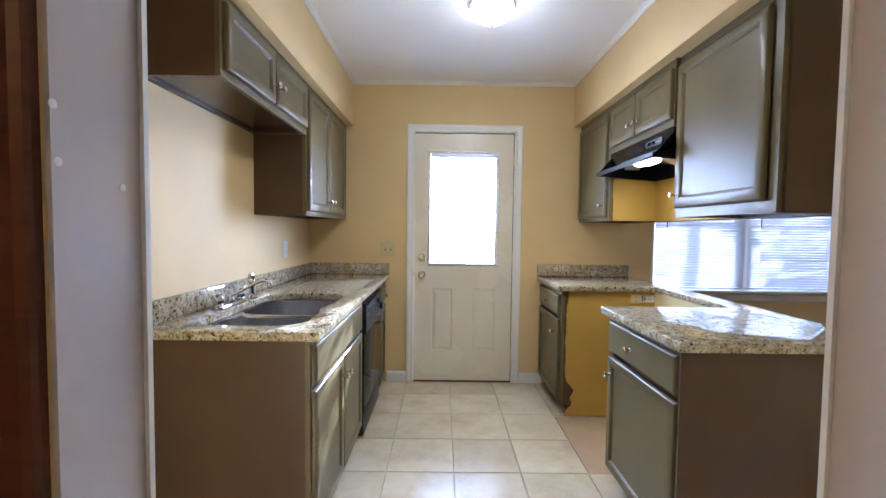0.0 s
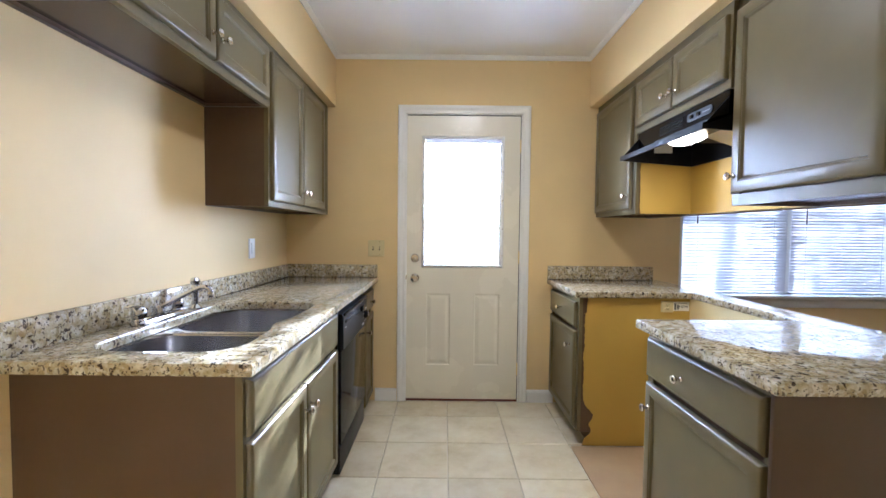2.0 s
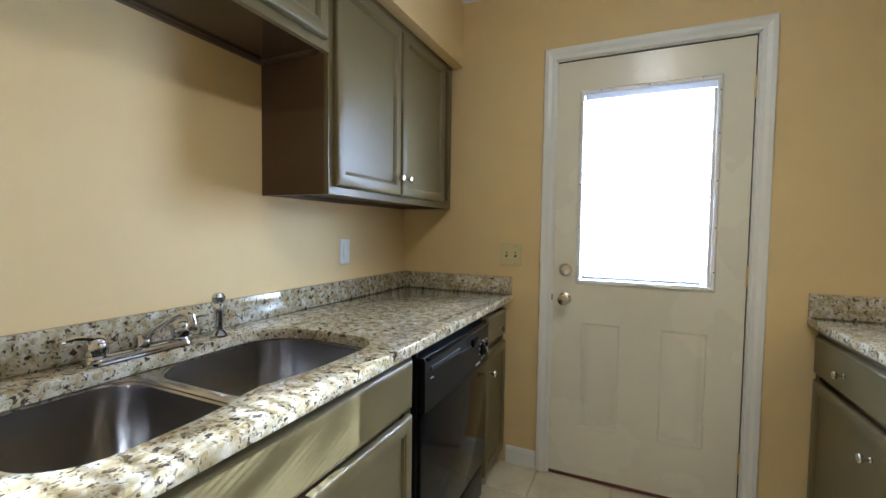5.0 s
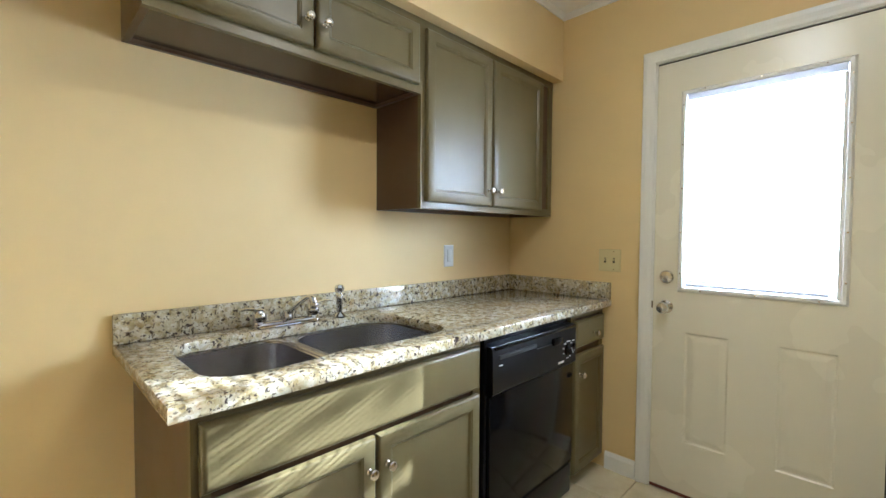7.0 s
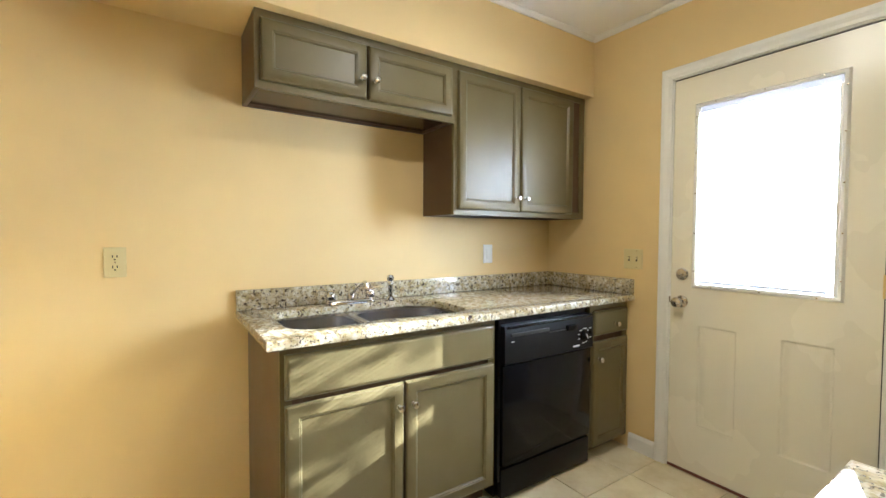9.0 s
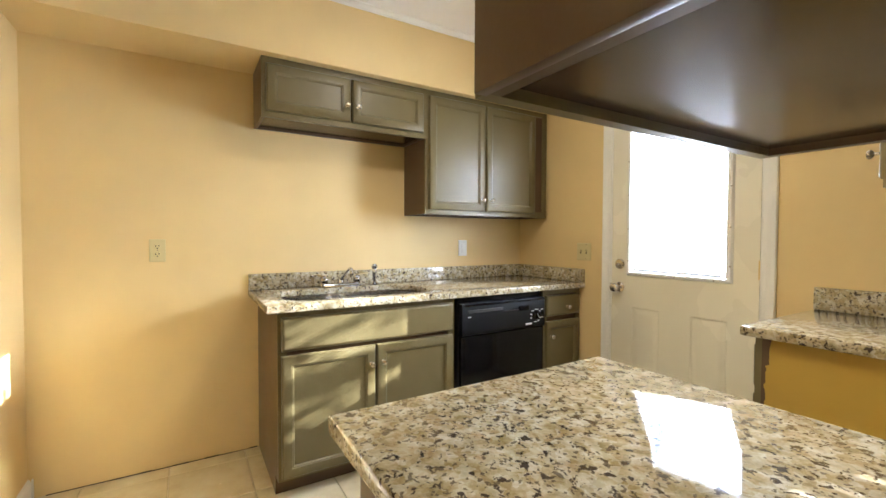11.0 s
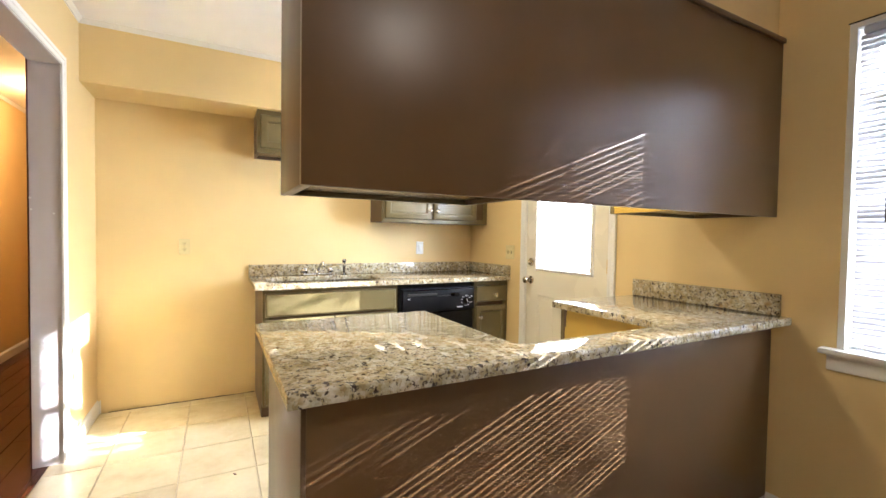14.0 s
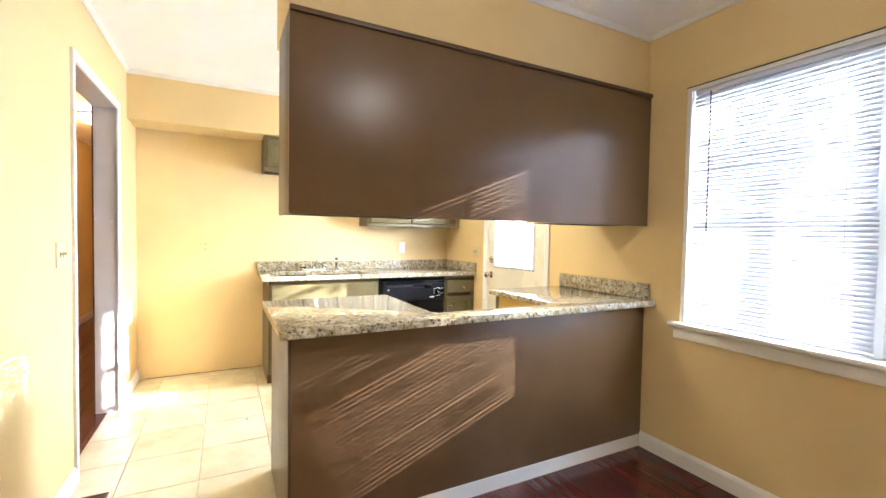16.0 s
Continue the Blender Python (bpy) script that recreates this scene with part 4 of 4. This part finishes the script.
part("print", boxes(((-.040, -.002, -.020), (-.028, -.0014, .018)), ((-.024, -.002, -.018), (-.014, -.0014, .010)), ((-.022, -.002, .016), (.030, -.0014, .019))), INK, sheet, "grey printed bars", soft=False)
word = bpy.data.curves.new("word", "FONT")
word.body, word.size, word.extrude, word.align_x = "NEW", 0.022, 0.0003, "CENTER"
word.materials.append(INK)
word_ob = new("word", word)
word_ob.parent, word_ob.matrix_basis = sheet, pose(.012, -.0018, -.010, 90)
thermo = thing("thermostat", "small white thermostat on the tan hall wall", "thermostat", pose(-3.50, HY, 1.40, 0, 0, 180))
part("case", framed(-.045, .045, -.06, .06, [(0, 0), (0, -.020), (.004, -.026), (.012, -.028)]), WHITE_PLASTIC, thermo)


# ---------------------------------------------------------------- lamps
def ceiling_lamp(name, label, x, y, glass):
    lamp = thing(name, label, "ceiling lamp", pose(x, y, HC))
    part("pan", lathe([(0.12, 0), (0.125, -.005), (0.120, -.016), (0.105, -.020), (0.0, -.021)], n=32), NICKEL, lamp, "satin nickel pan")
    d = part("shade", lathe([(0.108, -.018), (0.111, -.028), (0.104, -.052), (0.084, -.076), (0.056, -.092), (0.026, -.099), (0, -.100)], n=32), glass, lamp, "glowing frosted glass dome")
    d.visible_shadow = False
    part("finial", lathe([(0.010, -.097), (0.012, -.103), (0.007, -.108), (0.009, -.114), (0.004, -.120), (0, -.121)], n=16), NICKEL, lamp, "nickel finial")


ceiling_lamp("ceiling_light", "lit frosted dome ceiling light on the white kitchen ceiling", 0.27, 2.34, LAMP_GLASS)
ceiling_lamp("ceiling_light", "lit frosted dome ceiling light on the hall ceiling", -2.4, 0.07, HALL_GLASS)
ceiling_lamp("ceiling_light", "lit frosted dome ceiling light on the white dining room ceiling", 3.00, 1.86, LAMP_GLASS)

# ---------------------------------------------------------------- outside
structure("ground", boxes(((-300, Y1 + .16, -0.35), (300, 600, -0.30))), GROUND, "grass and dirt yard")



def tree(x, y, height, spread, seed, clumps, first=.35, step=.06):
    """A tapered trunk with limbs and a ragged crown of small leaves."""
    rng = random.Random(seed)
    t = thing("tree", "broad-leaved tree with a loose green crown, set in the yard to break the sunlight", "tree", pose(x, y, -0.30), group="yard trees")
    bm = tube([(0, 0, 0), (.05, .03, height * .25), (.0, .1, height * .5), (.1, 0, height * .8)], [.20, .16, .12, .04], 10)
    tips = []
    for k in range(9):
        a, h = k * 2.4, height * (first + step * k)
        tip = Vector((math.cos(a) * spread * .7, math.sin(a) * spread * .7, h + spread * .45))
        tube([(0, .05, h), tuple(tip * .5 + Vector((0, 0, h * .5))), tuple(tip)], [.07, .045, .015], 6, bm)
        tips.append(tip)
    part("trunk", bm, BARK, t)
    verts, faces = [], []
    for c in range(clumps):
        base = rng.choice(tips)
        centre = Vector((base.x + rng.gauss(0, spread * .35), base.y + rng.gauss(0, spread * .35), base.z + rng.gauss(0, spread * .28)))
        for leaf in range(26):
            p = centre + Vector([rng.gauss(0, .16) for _ in range(3)])
            u = Vector([rng.gauss(0, 1) for _ in range(3)]).normalized()
            v = u.orthogonal().normalized()
            n, r = len(verts), rng.uniform(.035, .06)
            verts += [tuple(p + u * r), tuple(p + v * r * .6), tuple(p - u * r), tuple(p - v * r * .6)]
            faces.append((n, n + 1, n + 2, n + 3))
    me = bpy.data.meshes.new("crown")
    me.from_pydata(verts, [], faces)
    me.materials.append(LEAF)
    crown = new("crown", me)
    crown.parent = t
    tagged(crown, kind="stuff")


# Crowns placed to dapple and cut the sun at window and door.
tree(6.1, 11.5, 6.0, 1.7, 4, 380)
tree(2.3, 13.0, 6.0, 1.5, 7, 150)
tree(8.5, 15.0, 7.0, 2.4, 9, 260)

# Two small unseen trees added to shade the peninsula worktop and the floor.
tree(4.2, 11.5, 6.18, 0.35, 11, 17, .80, .002)
tree(2.66, 11.5, 5.25, 0.32, 5, 16, .80, .002)

# ---------------------------------------------------------------- small things on the floor
register = thing("floor_register", "brown metal floor register set in the kitchen tiles", "vent", pose(0.73, 0.70, 0.0))
part("frame", boxes(((0, 0, 0), (.30, .008, .005)), ((0, .097, 0), (.30, .105, .005)), ((0, .008, 0), (.008, .097, .005)), ((.292, .008, 0), (.30, .097, .005))), DARK_WOOD, register, "brown metal rim", soft=False)
for k in range(14):
    part("louvre", boxes(((.020 + k * .02, .008, .0005), (.026 + k * .02, .097, .004))), DARK_WOOD, register, soft=False)
part("grille_bed", boxes(((.008, .008, .0002), (.292, .097, .0008))), SLOT, register, soft=False)

gap_bm = bmesh.new()
y = Y0 + .06
while y < 1.585:
    n = y + .04 + .05 * random.random()
    box(gap_bm, (X0 + .0003, y, 0.0), (X0 + .002 + .002 * random.random(), min(n, 1.59), .002 + .004 * random.random()))
    y = n + .002
structure("wall_gap", gap_bm, SLOT, "dark ragged gap where the tan wall meets the floor")
structure("latch_plate", boxes(((BX0 - .004, Y1 - .0035, .872), (BX0 + .007, Y1 + .003, .905)), bevel=.0008), NICKEL, "small worn latch plate at the door edge")
chip = thing("wood_chip", "tiny brown chip lying on the tiled floor", "debris", pose(0.134, 1.422, 0.001, 0, 0, 25))
part("chip", boxes(((-.009, -.004, 0), (.009, .004, .004)), bevel=.001), DARK_WOOD, chip)

# ---------------------------------------------------------------- floor pieces


def tile_mesh(w, d, name, mat, rise=0.0, bevel=0.0025, h=0.010):
    bm = bmesh.new()
    loft([[(x, y, z) for x, y in ((i, i), (w - i, i), (w - i, d - i), (i, d - i))] for i, z in ((0, -h), (0, -bevel), (bevel, 0))], cap_start=False, bm=bm)
    bmesh.ops.recalc_face_normals(bm, faces=bm.faces)
    me = bpy.data.meshes.new(name)
    bm.to_mesh(me)
    bm.free()
    me.materials.append(mat)
    return me


def lay(name, mat, xs, ys, floor_ob, gap, skip=None):
    shared = {}
    for x0, x1 in zip(xs, xs[1:]):
        for y0, y1 in zip(ys, ys[1:]):
            if skip and skip((x0 + x1) / 2, (y0 + y1) / 2):
                continue
            w, d = round(x1 - x0 - gap, 4), round(y1 - y0 - gap, 4)
            if w < .01 or d < .01:
                continue
            if (w, d) not in shared:
                shared[(w, d)] = tile_mesh(w, d, name, mat)
            piece(name, shared[(w, d)], (x0 + gap / 2, y0 + gap / 2, 0.0004 * random.random()), floor_ob)


PITCH = 0.349
txs = [X0] + [0.095 + PITCH * k for k in range(-3, 5) if 0.095 + PITCH * k > X0 + .02] + [1.50]
txs = sorted(x for x in txs if x <= 1.50)
tys = [YH + .065] + [0.825 + PITCH * k for k in range(0, 8)] + [Y1]
lay("tile", TILE, txs, tys, bpy.data.objects["floor"], .0045, skip=lambda x, y: (x > 0.84 and 2.17 < y < 2.90))


def planks(floor_ob, x0, x1, y0, y1, w=0.118):
    y, row = y0, 0
    shared = {}
    while y < y1 - .01:
        d = min(w, y1 - y)
        x = x0 - random.random() * .9
        while x < x1:
            n = x + random.choice((.75, .95, 1.22))
            a, b = max(x, x0), min(n, x1)
            if b - a > .03:
                key = (round(b - a, 2), round(d, 3))
                if key not in shared:
                    shared[key] = tile_mesh(b - a - .0012, d - .0012, "plank", WOOD, bevel=.0012, h=.012)
                piece("plank", shared[key], (a, y, 0), floor_ob)
            x = n
        y += w


planks(bpy.data.objects["floor_dining"], 1.502, XD, Y0, Y1)
planks(bpy.data.objects["floor_hall"], -5.2, 2.2, HY, YH + .062)
